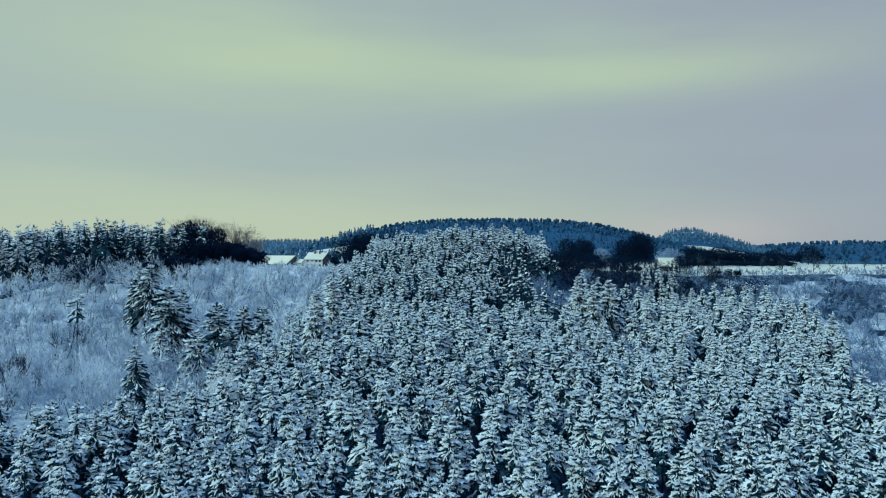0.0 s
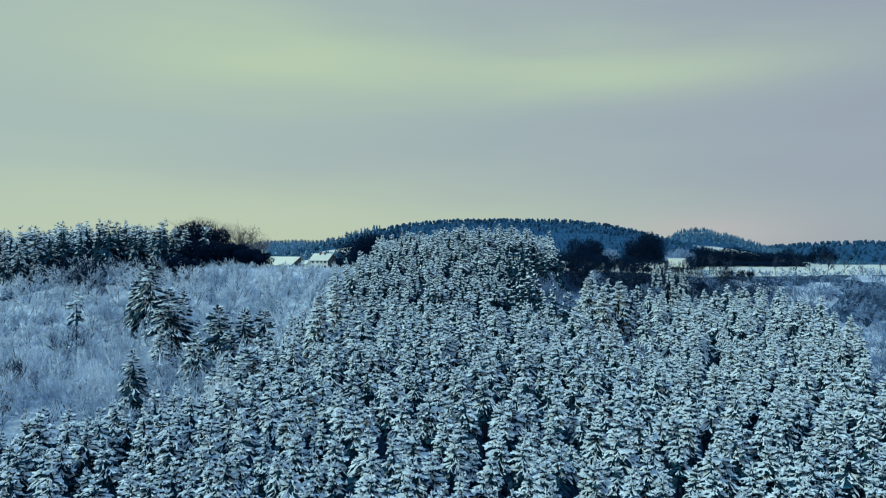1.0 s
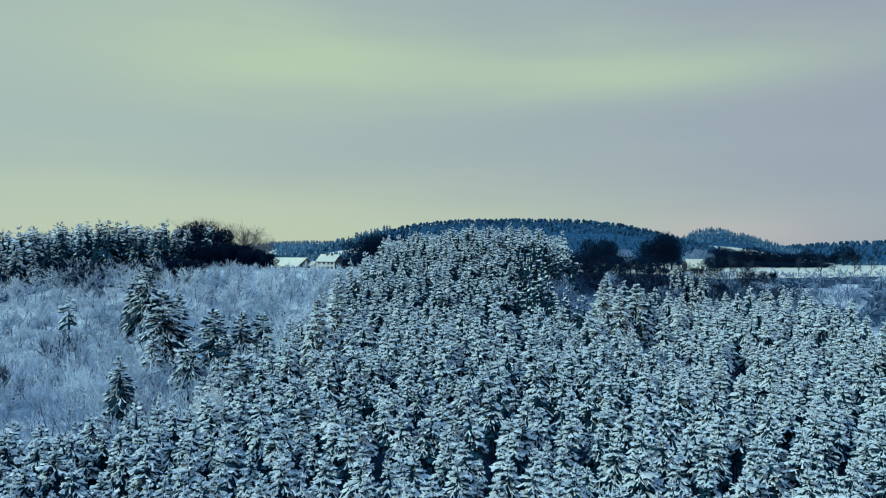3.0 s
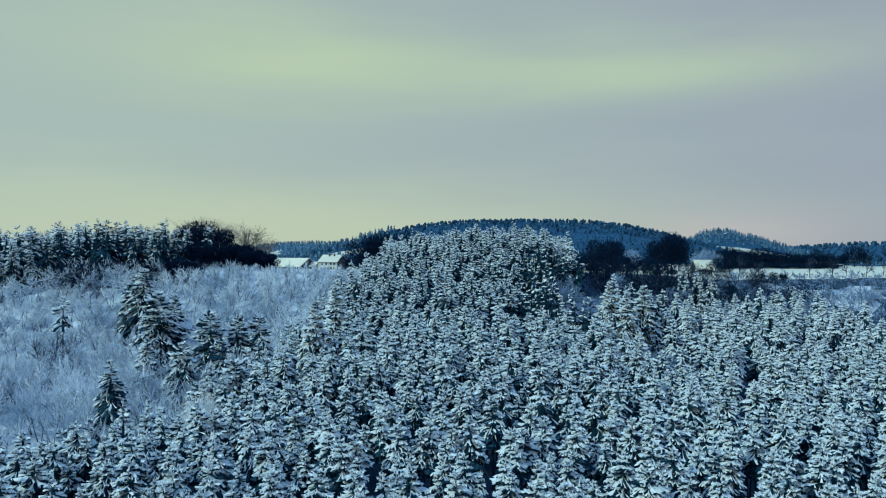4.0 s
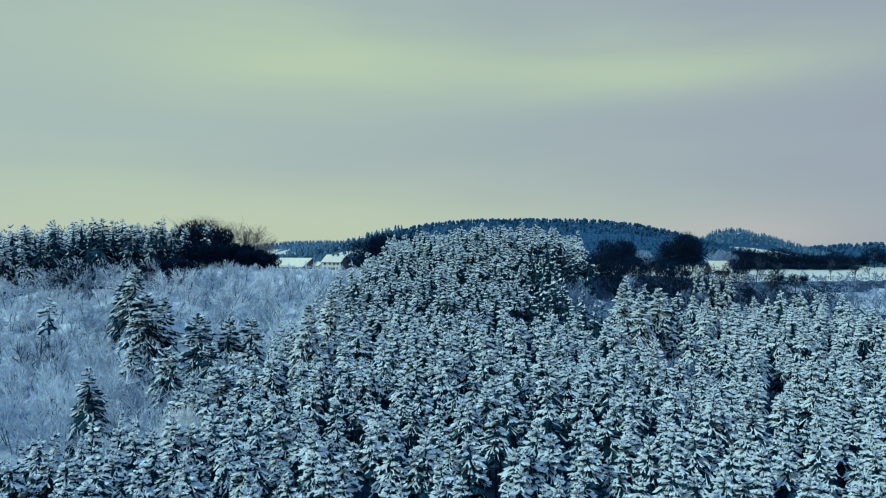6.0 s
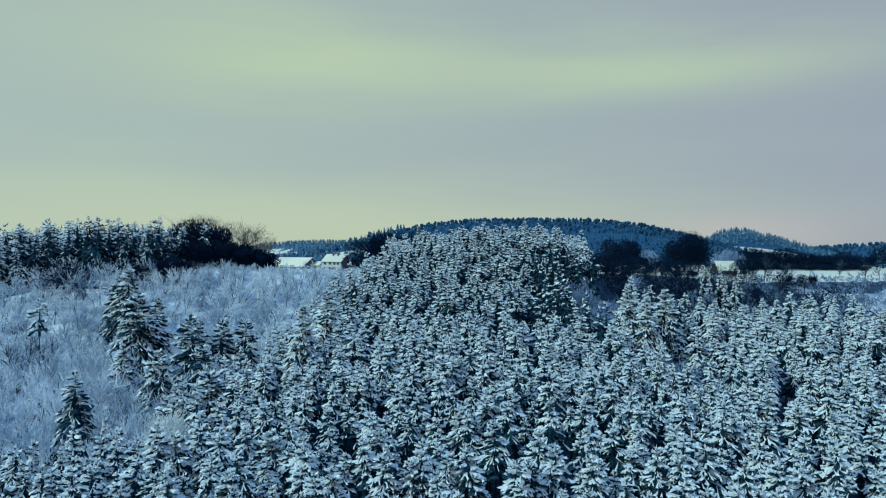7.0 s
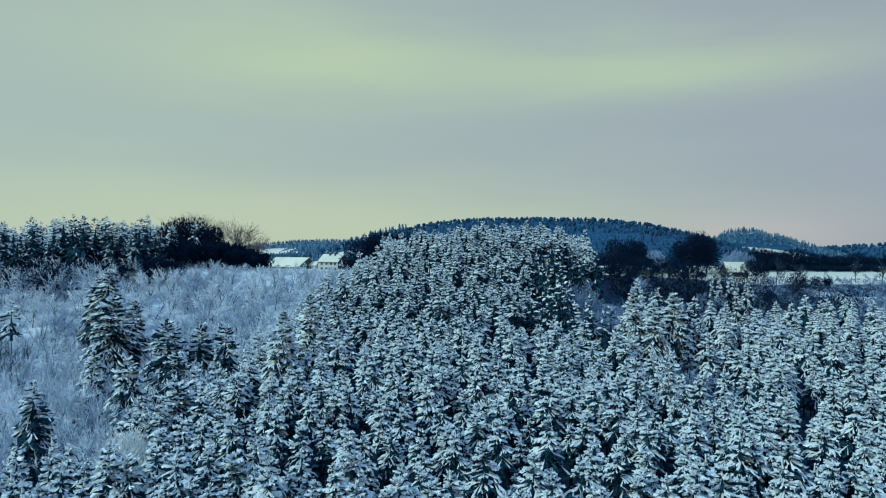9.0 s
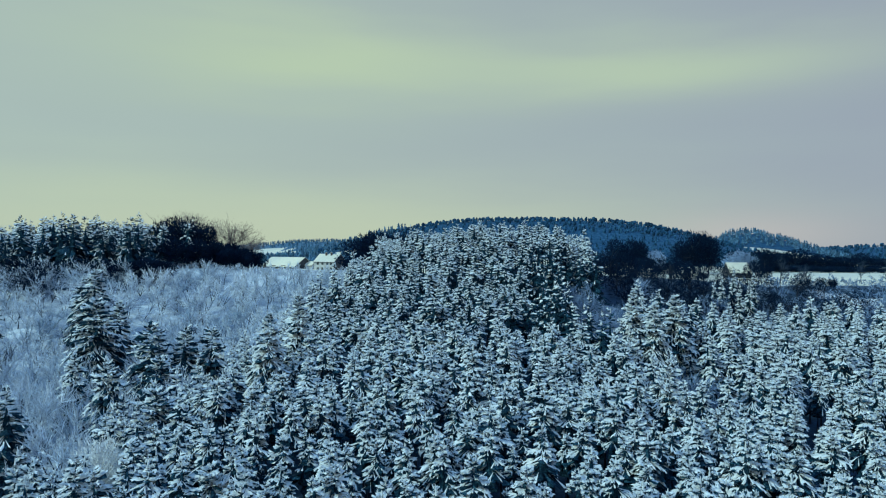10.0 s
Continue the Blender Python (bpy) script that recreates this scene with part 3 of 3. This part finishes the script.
# ---- wooded rise on the far side of the valley ----
rise_pts = scatter(-245, -110, 256, 340, 6.4, 31)
edge = 258 + 26 * step(-172, -140, rise_pts[:, 0])
rise_pts, edge = rise_pts[rise_pts[:, 1] > edge], edge[rise_pts[:, 1] > edge]
front = (rise_pts[:, 1] < edge + 11) & (rise_pts[:, 0] > -225)
plant("spruce_tree", grove(500, 6, h=16.5, r=4.7, low=0.08, tiers=13, arms=7, fingers=3, snow=0.34, droop=0.4, fat=0.8, full=0.72), rise_pts[front],
      "dark spruce dusted with snow on the wooded rise", "spruce tree", "spruces of the wooded rise", 2, (0.78, 1.28))
stuff("spruce_wood", [spruce(520 + i, 16.0, 4.2, 0.3, 8, 5, 1, 0.7, 0.4, 1.35, stations=3) for i in range(5)], rise_pts[~front],
      "dark lightly snowed spruces on the wooded rise", "spruce wood", TREE_MATS, 23, (0.8, 1.25))

# ---- bare trees and frosted scrub ----
BARE_FROST = (("trunk", FROST_BARK), ("crown", FROST), ("branchwork", FROST_BARK))
BARE_COTTON = (("trunk", BARK), ("crown", FROST), ("branchwork", FROST_BARK))
BARE_DULL = (("trunk", BARK), ("crown", DULL_FROST), ("branchwork", FROST_BARK))
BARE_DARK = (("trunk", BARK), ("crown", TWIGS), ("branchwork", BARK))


def bare_models(seed, n, names, **keys):
    return [split_tree(bare_tree(seed + i, **keys), names) for i in range(n)]


valley = scatter(-215, -30, 146, 292, 4.3, 41, 0.4)
left_edge = np.interp(valley[:, 1], [60, 117, 123, 132, 150, 165, 176, 222, 250, 290], [-200, -110, -62, -51, -48, -45, -42, -39, -34, -28])
valley = valley[(valley[:, 0] < left_edge - 3) & (np.abs(valley[:, 0]) < 0.66 * valley[:, 1] + 4) & (valley[:, 1] < np.where(valley[:, 0] > -108, 278, 250 + 26 * step(-172, -140, valley[:, 0])))]
pick = np.random.default_rng(4).random(len(valley))
thicket, saplings = valley[pick < 0.76], valley[(pick >= 0.76) & (pick < 0.88)]
brush = scatter(-215, -30, 150, 278, 6.0, 46, 0.4)
brush = brush[(brush[:, 0] < np.interp(brush[:, 1], [150, 176, 222, 278], [-50, -45, -41, -30])) & (np.abs(brush[:, 0]) < 0.66 * brush[:, 1] + 4) & ((brush[:, 0] > -108) | (brush[:, 1] < 250))]
close = thicket[:, 1] < 200
plant("frosted_tree", bare_models(600, 8, BARE_COTTON, h=10.0, stems=2, kids=(6, 5, 4), twig=0.045, spread=0.42, start=0.5), thicket[close],
      "leafless tree with dark stems and a crown white with frost", "tree", "frosted trees of the slope", 3, (0.55, 1.2))
stuff("frosted_wood", [bare_tree(610 + i, 9.0, 2, (5, 4, 3), 0.07, 0.42, 0.5) for i in range(8)], thicket[~close],
      "frosted leafless trees covering the valley side", "wood", [BARK, FROST, FROST_BARK], 30, (0.5, 1.1))
stuff("low_brush", [bare_tree(690 + i, 2.4, 3, (2, 2, 3), 0.06, 0.7) for i in range(5)], brush,
      "low frosted brush on the valley side", "scrub", [FROST_BARK, FROST, FROST_BARK], 38, (0.6, 1.3))
low_scrub = scatter(-125, -28, 272, 312, 3.3, 45, 0.4)
stuff("low_scrub", [bare_tree(670 + i, 2.8, 3, (2, 3, 3), 0.06, 0.5) for i in range(5)], low_scrub,
      "low frosted brush below the farm", "scrub", [FROST_BARK, FROST, FROST_BARK], 36, (0.6, 1.2))
plant("bare_sapling", bare_models(620, 5, (("trunk", BARK), ("crown", FROST), ("branchwork", BARK)), h=8.5, stems=2, kids=(6, 3, 4), twig=0.035, spread=0.42), saplings,
      "slender leafless sapling with dark stem and frosted twigs", "tree", "frosted saplings", 4, (0.6, 1.15))
scrub = scatter(44, 230, 136, 268, 4.2, 43, 0.4)
right_edge = np.interp(scrub[:, 1], [60, 126, 138, 170, 200, 232, 245, 247, 290], [200, 130, 82, 97, 112, 114, 104, 38, 38])
scrub = scrub[(scrub[:, 0] > np.maximum(right_edge + 3, 86 * (scrub[:, 1] > 236))) & (scrub[:, 0] < 0.64 * scrub[:, 1] + 12) & (scrub[:, 1] < 290 + 0.1 * scrub[:, 0])]
stuff("frosted_scrub", [bare_tree(640 + i, 6.0, 2, (4, 4, 3), 0.07, 0.55) for i in range(6)], scrub,
      "dull frosted leafless scrub between the spruces and the field", "scrub", [BARK, DULL_FROST, FROST_BARK], 33, (0.6, 1.15))
verge = scatter(86, 230, 262, 304, 4.0, 47, 0.4)
verge = verge[(verge[:, 0] < 0.64 * verge[:, 1] + 12) & (verge[:, 1] < 288 + 0.08 * verge[:, 0])]
stuff("low_scrub", [bare_tree(646 + i, 3.6, 3, (2, 3, 3), 0.065, 0.5) for i in range(4)], verge,
      "low dull scrub along the edge of the field", "scrub", [BARK, DULL_FROST, FROST_BARK], 37, (0.6, 1.2))
shade = scatter(46, 84, 233, 282, 5.0, 62, 0.4)
shade = shade[~wooded(shade[:, 0], shade[:, 1])]
stuff("bare_scrub", [bare_tree(655 + i, 6.5, 4, (3, 3, 4), 0.055, 0.6) for i in range(4)], shade,
      "dark leafless scrub below the field", "scrub", [BARK, TWIGS, BARK], 34, (0.7, 1.3))
saddle = np.array([(44 - 0.25 * (y - 192) + 4.2 * np.sin(y * 2.1), y) for y in range(170, 239, 2)] + [(58, 236), (66, 240), (54, 246), (62, 250), (70, 252), (52, 256)], float)
plant("bare_tree", bare_models(660, 3, BARE_DULL, h=8.0, stems=3, kids=(6, 6, 6), twig=0.04), saddle,
      "leafless thinly frosted tree in the dip beside the knoll", "tree", "bare trees in the dip", 6, (0.8, 1.2))


def big_bare(px, py, d, wide, seed, label="large leafless tree with a dense dark crown of twigs", names=BARE_DARK, group="large dark trees"):
    x, y, top = at_view(px, py, d)
    z = float(land(x, y))
    h = float(np.clip(top - z, 3, 26))
    ob = tree_thing("bare_tree", split_tree(round_tree(seed, h * 0.96, wide * h, (5000 if d < 200 else 2000 if 590 < px < 710 or 990 < px < 1145 else 1500 if 300 < px < 470 else 900) if d < 380 else 800, 0.07 if d < 200 else 0.24 if 300 < px < 470 and d < 380 else 0.0 if d < 380 else 0.26), names), label, "tree", group)
    ob.matrix_basis = pose(x, y, z)


def fan_tree(px, py, d, seed):
    x, y, top = at_view(px, py, d)
    z = float(land(x, y))
    h = float(np.clip(top - z, 5, 24))
    limbs = bare_tree(seed, h * 0.95, 1, (12, 6, 2), 0.05, 0.48)
    haze = round_tree(seed + 50, h * 0.78, h * (0.5 if 400 < px < 440 else 0.4), 1100, 0.05)
    haze = (haze[0] + np.array([0, 0, h * 0.28]), haze[1][haze[2] == 1], haze[2][haze[2] == 1])
    ob = tree_thing("bare_tree", split_tree(join([limbs, haze]), BARE_BROWN), "tall leafless tree with a fine fan of pale brown twigs", "tree", "tall bare trees on the rise")
    ob.matrix_basis = pose(x, y, z)


CREST = material("frost_dulled_twigs", (0.025, 0.045, 0.08), 0.95, 0.3, 3.0, (0.05, 0.075, 0.11), 0.3, 0.0, 0.3, gloss=0.05)
BROWN = material("pale_brown_twigs", (0.16, 0.13, 0.13), 0.9, 0.3, 3.0, (0.24, 0.21, 0.21), 0.3, 0.0, 0.3)
BARE_CREST = (("trunk", BARK), ("crown", CREST), ("branchwork", BARK))
BARE_BROWN = (("trunk", BARK), ("crown", BROWN), ("branchwork", BARK))
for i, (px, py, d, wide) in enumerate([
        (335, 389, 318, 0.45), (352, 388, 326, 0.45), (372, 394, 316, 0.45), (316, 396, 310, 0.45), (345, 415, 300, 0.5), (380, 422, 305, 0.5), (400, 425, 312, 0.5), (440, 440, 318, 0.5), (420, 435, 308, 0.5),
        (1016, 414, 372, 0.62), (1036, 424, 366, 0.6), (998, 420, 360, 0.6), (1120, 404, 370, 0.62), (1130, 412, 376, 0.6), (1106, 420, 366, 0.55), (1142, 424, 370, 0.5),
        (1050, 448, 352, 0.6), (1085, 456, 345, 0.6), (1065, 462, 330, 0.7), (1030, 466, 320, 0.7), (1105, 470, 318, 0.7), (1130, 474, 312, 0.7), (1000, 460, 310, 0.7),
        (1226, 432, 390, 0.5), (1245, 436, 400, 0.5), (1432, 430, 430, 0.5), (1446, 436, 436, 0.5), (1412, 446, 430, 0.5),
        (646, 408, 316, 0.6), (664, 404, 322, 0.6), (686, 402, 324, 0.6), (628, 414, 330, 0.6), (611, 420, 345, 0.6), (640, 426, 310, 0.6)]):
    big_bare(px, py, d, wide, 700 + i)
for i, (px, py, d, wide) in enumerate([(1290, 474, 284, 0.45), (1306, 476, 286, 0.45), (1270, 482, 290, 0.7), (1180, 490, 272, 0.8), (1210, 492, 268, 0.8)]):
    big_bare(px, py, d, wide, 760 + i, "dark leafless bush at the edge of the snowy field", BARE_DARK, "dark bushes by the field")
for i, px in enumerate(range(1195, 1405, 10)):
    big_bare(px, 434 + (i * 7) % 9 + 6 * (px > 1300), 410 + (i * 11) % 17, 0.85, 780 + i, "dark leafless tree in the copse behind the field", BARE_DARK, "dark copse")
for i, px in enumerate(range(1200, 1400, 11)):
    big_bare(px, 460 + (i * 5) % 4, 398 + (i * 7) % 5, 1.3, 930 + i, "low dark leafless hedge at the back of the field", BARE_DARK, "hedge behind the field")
# thicket added to make the shaded inside of the wood along the rise's foot
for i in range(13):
    big_bare(125 + i * 17, 450 + (i * 5) % 11, 280 - (i * 7) % 8 - 14 * (i < 3), 0.85, 820 + i, "dark leafless thicket added as shade at the foot of the wooded rise", BARE_DARK, "dark thicket")
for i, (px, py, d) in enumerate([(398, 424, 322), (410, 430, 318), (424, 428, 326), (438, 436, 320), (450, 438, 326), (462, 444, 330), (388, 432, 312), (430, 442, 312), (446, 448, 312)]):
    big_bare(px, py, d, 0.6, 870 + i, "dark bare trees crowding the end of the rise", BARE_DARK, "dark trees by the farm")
for i in range(13):
    big_bare(66 + i * 15, 404 - (i * 5) % 4 - 0.3 * i, 348 + (i * 7) % 9, 0.55, 900 + i, "bare brown tree on the crest behind the rise", BARE_CREST, "bare trees on the crest")
for i, (px, py, d) in enumerate([(593, 453, 380), (606, 457, 376), (620, 452, 380), (1204, 450, 326), (1212, 458, 322), (1222, 462, 320)]):
    big_bare(px, py, d, 0.5, 915 + i, "bare dark tree beside the farm buildings", BARE_DARK, "trees by the buildings")
for i, (px, py, d) in enumerate([(1062, 436, 392), (1072, 442, 388), (1176, 437, 346), (1188, 436, 350), (1200, 440, 348)]):
    big_bare(px, py, d, 0.42, 920 + i, "leafless tree grey with frost behind the field", BARE_DULL, "frosted trees behind the field")
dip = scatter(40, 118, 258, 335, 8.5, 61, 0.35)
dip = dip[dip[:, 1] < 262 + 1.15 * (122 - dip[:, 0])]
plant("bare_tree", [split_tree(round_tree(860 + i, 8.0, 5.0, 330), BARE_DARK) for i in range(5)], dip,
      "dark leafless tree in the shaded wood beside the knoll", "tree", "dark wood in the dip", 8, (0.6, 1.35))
for i, (px, py, d) in enumerate([(330, 387, 330), (345, 386, 334), (358, 389, 336), (372, 390, 330), (395, 400, 330), (410, 396, 334), (424, 396, 334), (438, 402, 336), (452, 420, 330), (318, 392, 326)]):
    fan_tree(px, py, d, 850 + i)
big_bare(390, 655, 140, 0.30, 890, "broad leafless tree white with frost among the spruces", (("trunk", FROST_BARK), ("crown", HOAR), ("branchwork", FROST_BARK)), "frosted trees in the stand")
edge_trees = np.array([at_view(px, 0, d)[:2] for px, d in ((-12, 168), (6, 172), (22, 166), (34, 175), (-30, 170), (48, 180), (2, 184), (110, 196), (150, 204))])
plant("bare_tree", bare_models(685, 3, BARE_CREST, h=10.5, stems=2, kids=(8, 5, 4), twig=0.04, spread=0.45), edge_trees,
      "dark leafless tree with upright twigs in the valley", "tree", "dark bare trees in the valley", 10, (0.85, 1.1))
field_trees = np.array([at_view(px, 0, d)[:2] for px, d in ((1235, 290), (1262, 285), (1275, 300), (1350, 300), (1385, 290), (1410, 310), (1440, 300), (1470, 320), (1500, 300), (1530, 310), (1560, 305), (1600, 320))])
plant("bare_tree", bare_models(680, 4, BARE_CREST, h=9.0, stems=1, kids=(10, 5, 5), twig=0.03, spread=0.5), field_trees,
      "young leafless tree with dark twigs beside the field", "tree", "young trees by the field", 7, (0.7, 1.1))

# ---- dark copse on the plateau, and the woods behind ----
def micro_spruce(seed, h=13.0, r=3.1):
    """A small ragged spruce for distant woods."""
    rng = np.random.default_rng(seed)
    parts = []
    for k in range(3):
        V, F, M = cone(r * (1 - 0.28 * k), h * (0.1 + 0.28 * k), h * (0.46 + 0.22 * k), 5, 0)
        V[:5, :2] *= rng.uniform(0.6, 1.3, (5, 1))
        V[:5, 2] += rng.normal(0, 0.5, 5)
        parts.append((V, F, M))
    return join(parts)


def micro_crown(seed, h=12.0, r=4.2):
    """A small uneven bare crown for distant woods."""
    rng = np.random.default_rng(seed)
    a = np.arange(6) * 1.047
    rows = [np.stack([k * r * np.cos(a), k * r * np.sin(a), np.full(6, z * h)], -1) * rng.uniform(0.82, 1.15, (6, 1)) for k, z in ((0.55, 0.1), (1.0, 0.5), (0.62, 0.86))]
    V = np.concatenate(rows + [np.array([[0, 0, h]])])
    i, j = np.arange(6), (np.arange(6) + 1) % 6
    F = [np.concatenate([np.stack([i, j, j + 6], -1), np.stack([i, j + 6, i + 6], -1)]) + 6 * k for k in range(2)] + [np.stack([i + 12, j + 12, np.full(6, 18)], -1)]
    F = np.concatenate(F)
    return V, F, np.zeros(len(F), int)


micro = [micro_spruce(800 + i) for i in range(6)]
mixed = micro[:2] + [micro_crown(810 + i) for i in range(7)]


def patchy(pts, seed, share, scale):
    """Keeps points in clumps."""
    keep = [noise.noise((p[0] * scale + seed, p[1] * scale, seed)) > share for p in pts]
    return pts[np.array(keep)]


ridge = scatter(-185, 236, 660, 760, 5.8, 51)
stuff("ridge_wood", mixed, ridge, "dark blue-green wood over the ridge", "wood", [HAZED_WOOD], 24, (0.14, 0.37))
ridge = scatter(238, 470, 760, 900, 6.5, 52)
stuff("ridge_wood", micro, ridge, "snow-dusted spruces tinted with haze on the further ridge", "wood", [HAZED_FROSTED], 25, (0.35, 0.62))
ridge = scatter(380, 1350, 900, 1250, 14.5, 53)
stuff("ridge_wood", mixed, ridge, "far hazy wooded hills", "wood", [HAZED_WOOD], 26, (0.35, 0.6))
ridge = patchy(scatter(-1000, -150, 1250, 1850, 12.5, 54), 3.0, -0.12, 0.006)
stuff("ridge_wood", micro, ridge, "far woods between snowy fields", "wood", [HAZED_FROSTED], 27, (0.5, 0.8))
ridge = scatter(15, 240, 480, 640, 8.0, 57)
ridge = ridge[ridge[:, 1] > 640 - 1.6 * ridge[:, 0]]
stuff("ridge_wood", micro, ridge, "dark wood at the foot of the ridge", "wood", [HAZED_WOOD], 35, (0.3, 0.5))
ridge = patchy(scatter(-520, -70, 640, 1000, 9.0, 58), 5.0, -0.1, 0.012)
stuff("ridge_wood", micro, ridge, "frosted woods beyond the farm, tinted with haze", "wood", [HAZED_FROSTED], 39, (0.5, 0.8))
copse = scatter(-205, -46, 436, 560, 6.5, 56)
stuff("spruce_copse", micro, copse, "blue-green spruces behind the farm", "wood", [HAZED_FROSTED], 29, (0.45, 0.75))


# ---- farm ----
def box(bm, x0, x1, y0, y1, z0, z1):
    v = [bm.verts.new((x, y, z)) for z in (z0, z1) for x, y in ((x0, y0), (x1, y0), (x1, y1), (x0, y1))]
    for q in ((3, 2, 1, 0), (4, 5, 6, 7), (0, 1, 5, 4), (1, 2, 6, 5), (2, 3, 7, 6), (3, 0, 4, 7)):
        bm.faces.new([v[i] for i in q])


def solid(name, build, mat, parent, label="", bevel=0.0):
    bm = bmesh.new()
    build(bm)
    if bevel:
        bmesh.ops.bevel(bm, geom=bm.edges[:], offset=bevel, segments=2, affect="EDGES")
    bmesh.ops.recalc_face_normals(bm, faces=bm.faces[:])
    me = bpy.data.meshes.new(name)
    bm.to_mesh(me)
    bm.free()
    me.materials.append(mat)
    return part(name, me, parent, label)


def prism(bm, x0, x1, rows):
    """A bar along x with the outline rows of (y, z)."""
    a = [bm.verts.new((x0, y, z)) for y, z in rows]
    b = [bm.verts.new((x1, y, z)) for y, z in rows]
    bm.faces.new(a[::-1]), bm.faces.new(b)
    n = len(rows)
    for i in range(n):
        bm.faces.new((a[i], a[(i + 1) % n], b[(i + 1) % n], b[i]))


def gabled(name, label, category, L, W, eave, ridge_h, wall_mat, end_mat, windows, chimneys, doors, m):
    """A gabled building along its local x, front towards -y."""
    root = tagged(new(name), label, category)
    h, w = L / 2, W / 2
    solid("wall", lambda bm: prism(bm, -h, h, [(-w, -1), (w, -1), (w, eave), (0, ridge_h - 0.15), (-w, eave)]), wall_mat, root)
    for sx in (-1, 1):
        solid("gable_cladding", lambda bm: prism(bm, sx * h + (0.004 if sx > 0 else -0.06), sx * h + (0.06 if sx > 0 else -0.004),
              [(-w, 0.3), (w, 0.3), (w, eave), (0, ridge_h - 0.15), (-w, eave)]), end_mat, root)
    pitch = (ridge_h - eave) / w
    over = 0.5
    for sy in (-1, 1):
        e = sy * (w + over)
        slope = solid("roof_slope", lambda bm: prism(bm, -h - 0.4, h + 0.4, [(0, ridge_h), (e, eave - over * pitch), (e, eave - over * pitch + 0.16), (0, ridge_h + 0.16)]), SLATE, root)
        solid("roof_snow", lambda bm: prism(bm, -h - 0.36, h + 0.36, [(0, ridge_h + 0.165), (e * 0.985, eave - over * pitch * 0.95 + 0.165), (e * 0.99, eave - over * pitch * 0.95 + 0.36), (0, ridge_h + 0.48)]), SNOW, slope, "thick snow cover", 0.05)
    for x in chimneys:
        ch = solid("chimney", lambda bm: box(bm, x - 0.35, x + 0.35, -1.2, -0.5, ridge_h - 1.2, ridge_h + 1.1), BRICK, root, "", 0.03)
        solid("snow_cap", lambda bm: box(bm, x - 0.4, x + 0.4, -1.25, -0.45, ridge_h + 1.1, ridge_h + 1.22), SNOW, ch, "", 0.03)
    for x, z, ww, wh in windows:
        fr = solid("window", lambda bm: box(bm, x - ww / 2 - 0.08, x + ww / 2 + 0.08, -w - 0.05, -w + 0.02, z - 0.08, z + wh + 0.08), PLASTER, root)
        solid("pane", lambda bm: box(bm, x - ww / 2, x - 0.04, -w - 0.06, -w - 0.052, z, z + wh), GLASS, fr, "dark glass")
        solid("pane", lambda bm: box(bm, x + 0.04, x + ww / 2, -w - 0.06, -w - 0.052, z, z + wh), GLASS, fr, "dark glass")
    for x, ww, wh in doors:
        solid("door", lambda bm: box(bm, x - ww / 2, x + ww / 2, -w - 0.07, -w + 0.02, 0.0, wh), WALL_DARK, root, "dark boarded door")
    root.matrix_basis = m
    return root


def on_land(x, y, turn, lift=0.0):
    return pose(x, y, float(land(x, y)) + lift, 0, 0, turn)


gabled("barn", "long farm barn with dark board walls and snow-covered roof", "barn", 23, 14, 2.0, 6.2, WALL_DARK, WALL_DARK, [], [], [(-3, 3.2, 2.6), (4, 3.2, 2.6)], on_land(-92.5, 400, -30, -0.9))
gabled("farmhouse", "two-storey farmhouse with pale walls, dark gable and snowy roof", "house", 12, 9, 4.9, 8.2, PLASTER, WALL_DARK,
       [(x, z, 1.2, 1.3) for x in (-3.8, -0.9, 2.0, 4.2) for z in (0.9, 3.4)], [-1.5, 1.6], [(0.6, 1.0, 2.0)], on_land(-68.0, 386, -26, -1.0))
gabled("annex", "low snow-roofed annex between barn and farmhouse", "house", 6, 5, 2.6, 4.2, PLASTER, PLASTER, [(0, 0.9, 1.0, 1.0)], [], [], on_land(-80.0, 396, -28, -0.8))
gabled("shed", "small shed with thick snow on its roof by the field", "shed", 8.0, 7, 2.2, 5.6, WALL_DARK, WALL_DARK, [], [], [(0.5, 1.6, 2.0)], on_land(105, 333, 6))
for i, (x, y) in enumerate([(-300, 1290), (-322, 1310), (-345, 1300), (-280, 1320), (-262, 1330), (-372, 1330)]):
    gabled("village_house", "tiny distant house with a snowy roof in the village", "house", 13, 9, 5, 9, PLASTER, PLASTER, [(-3, 3, 1.2, 1.4), (3, 3, 1.2, 1.4)], [], [], on_land(x, y, -20 + 17 * i))
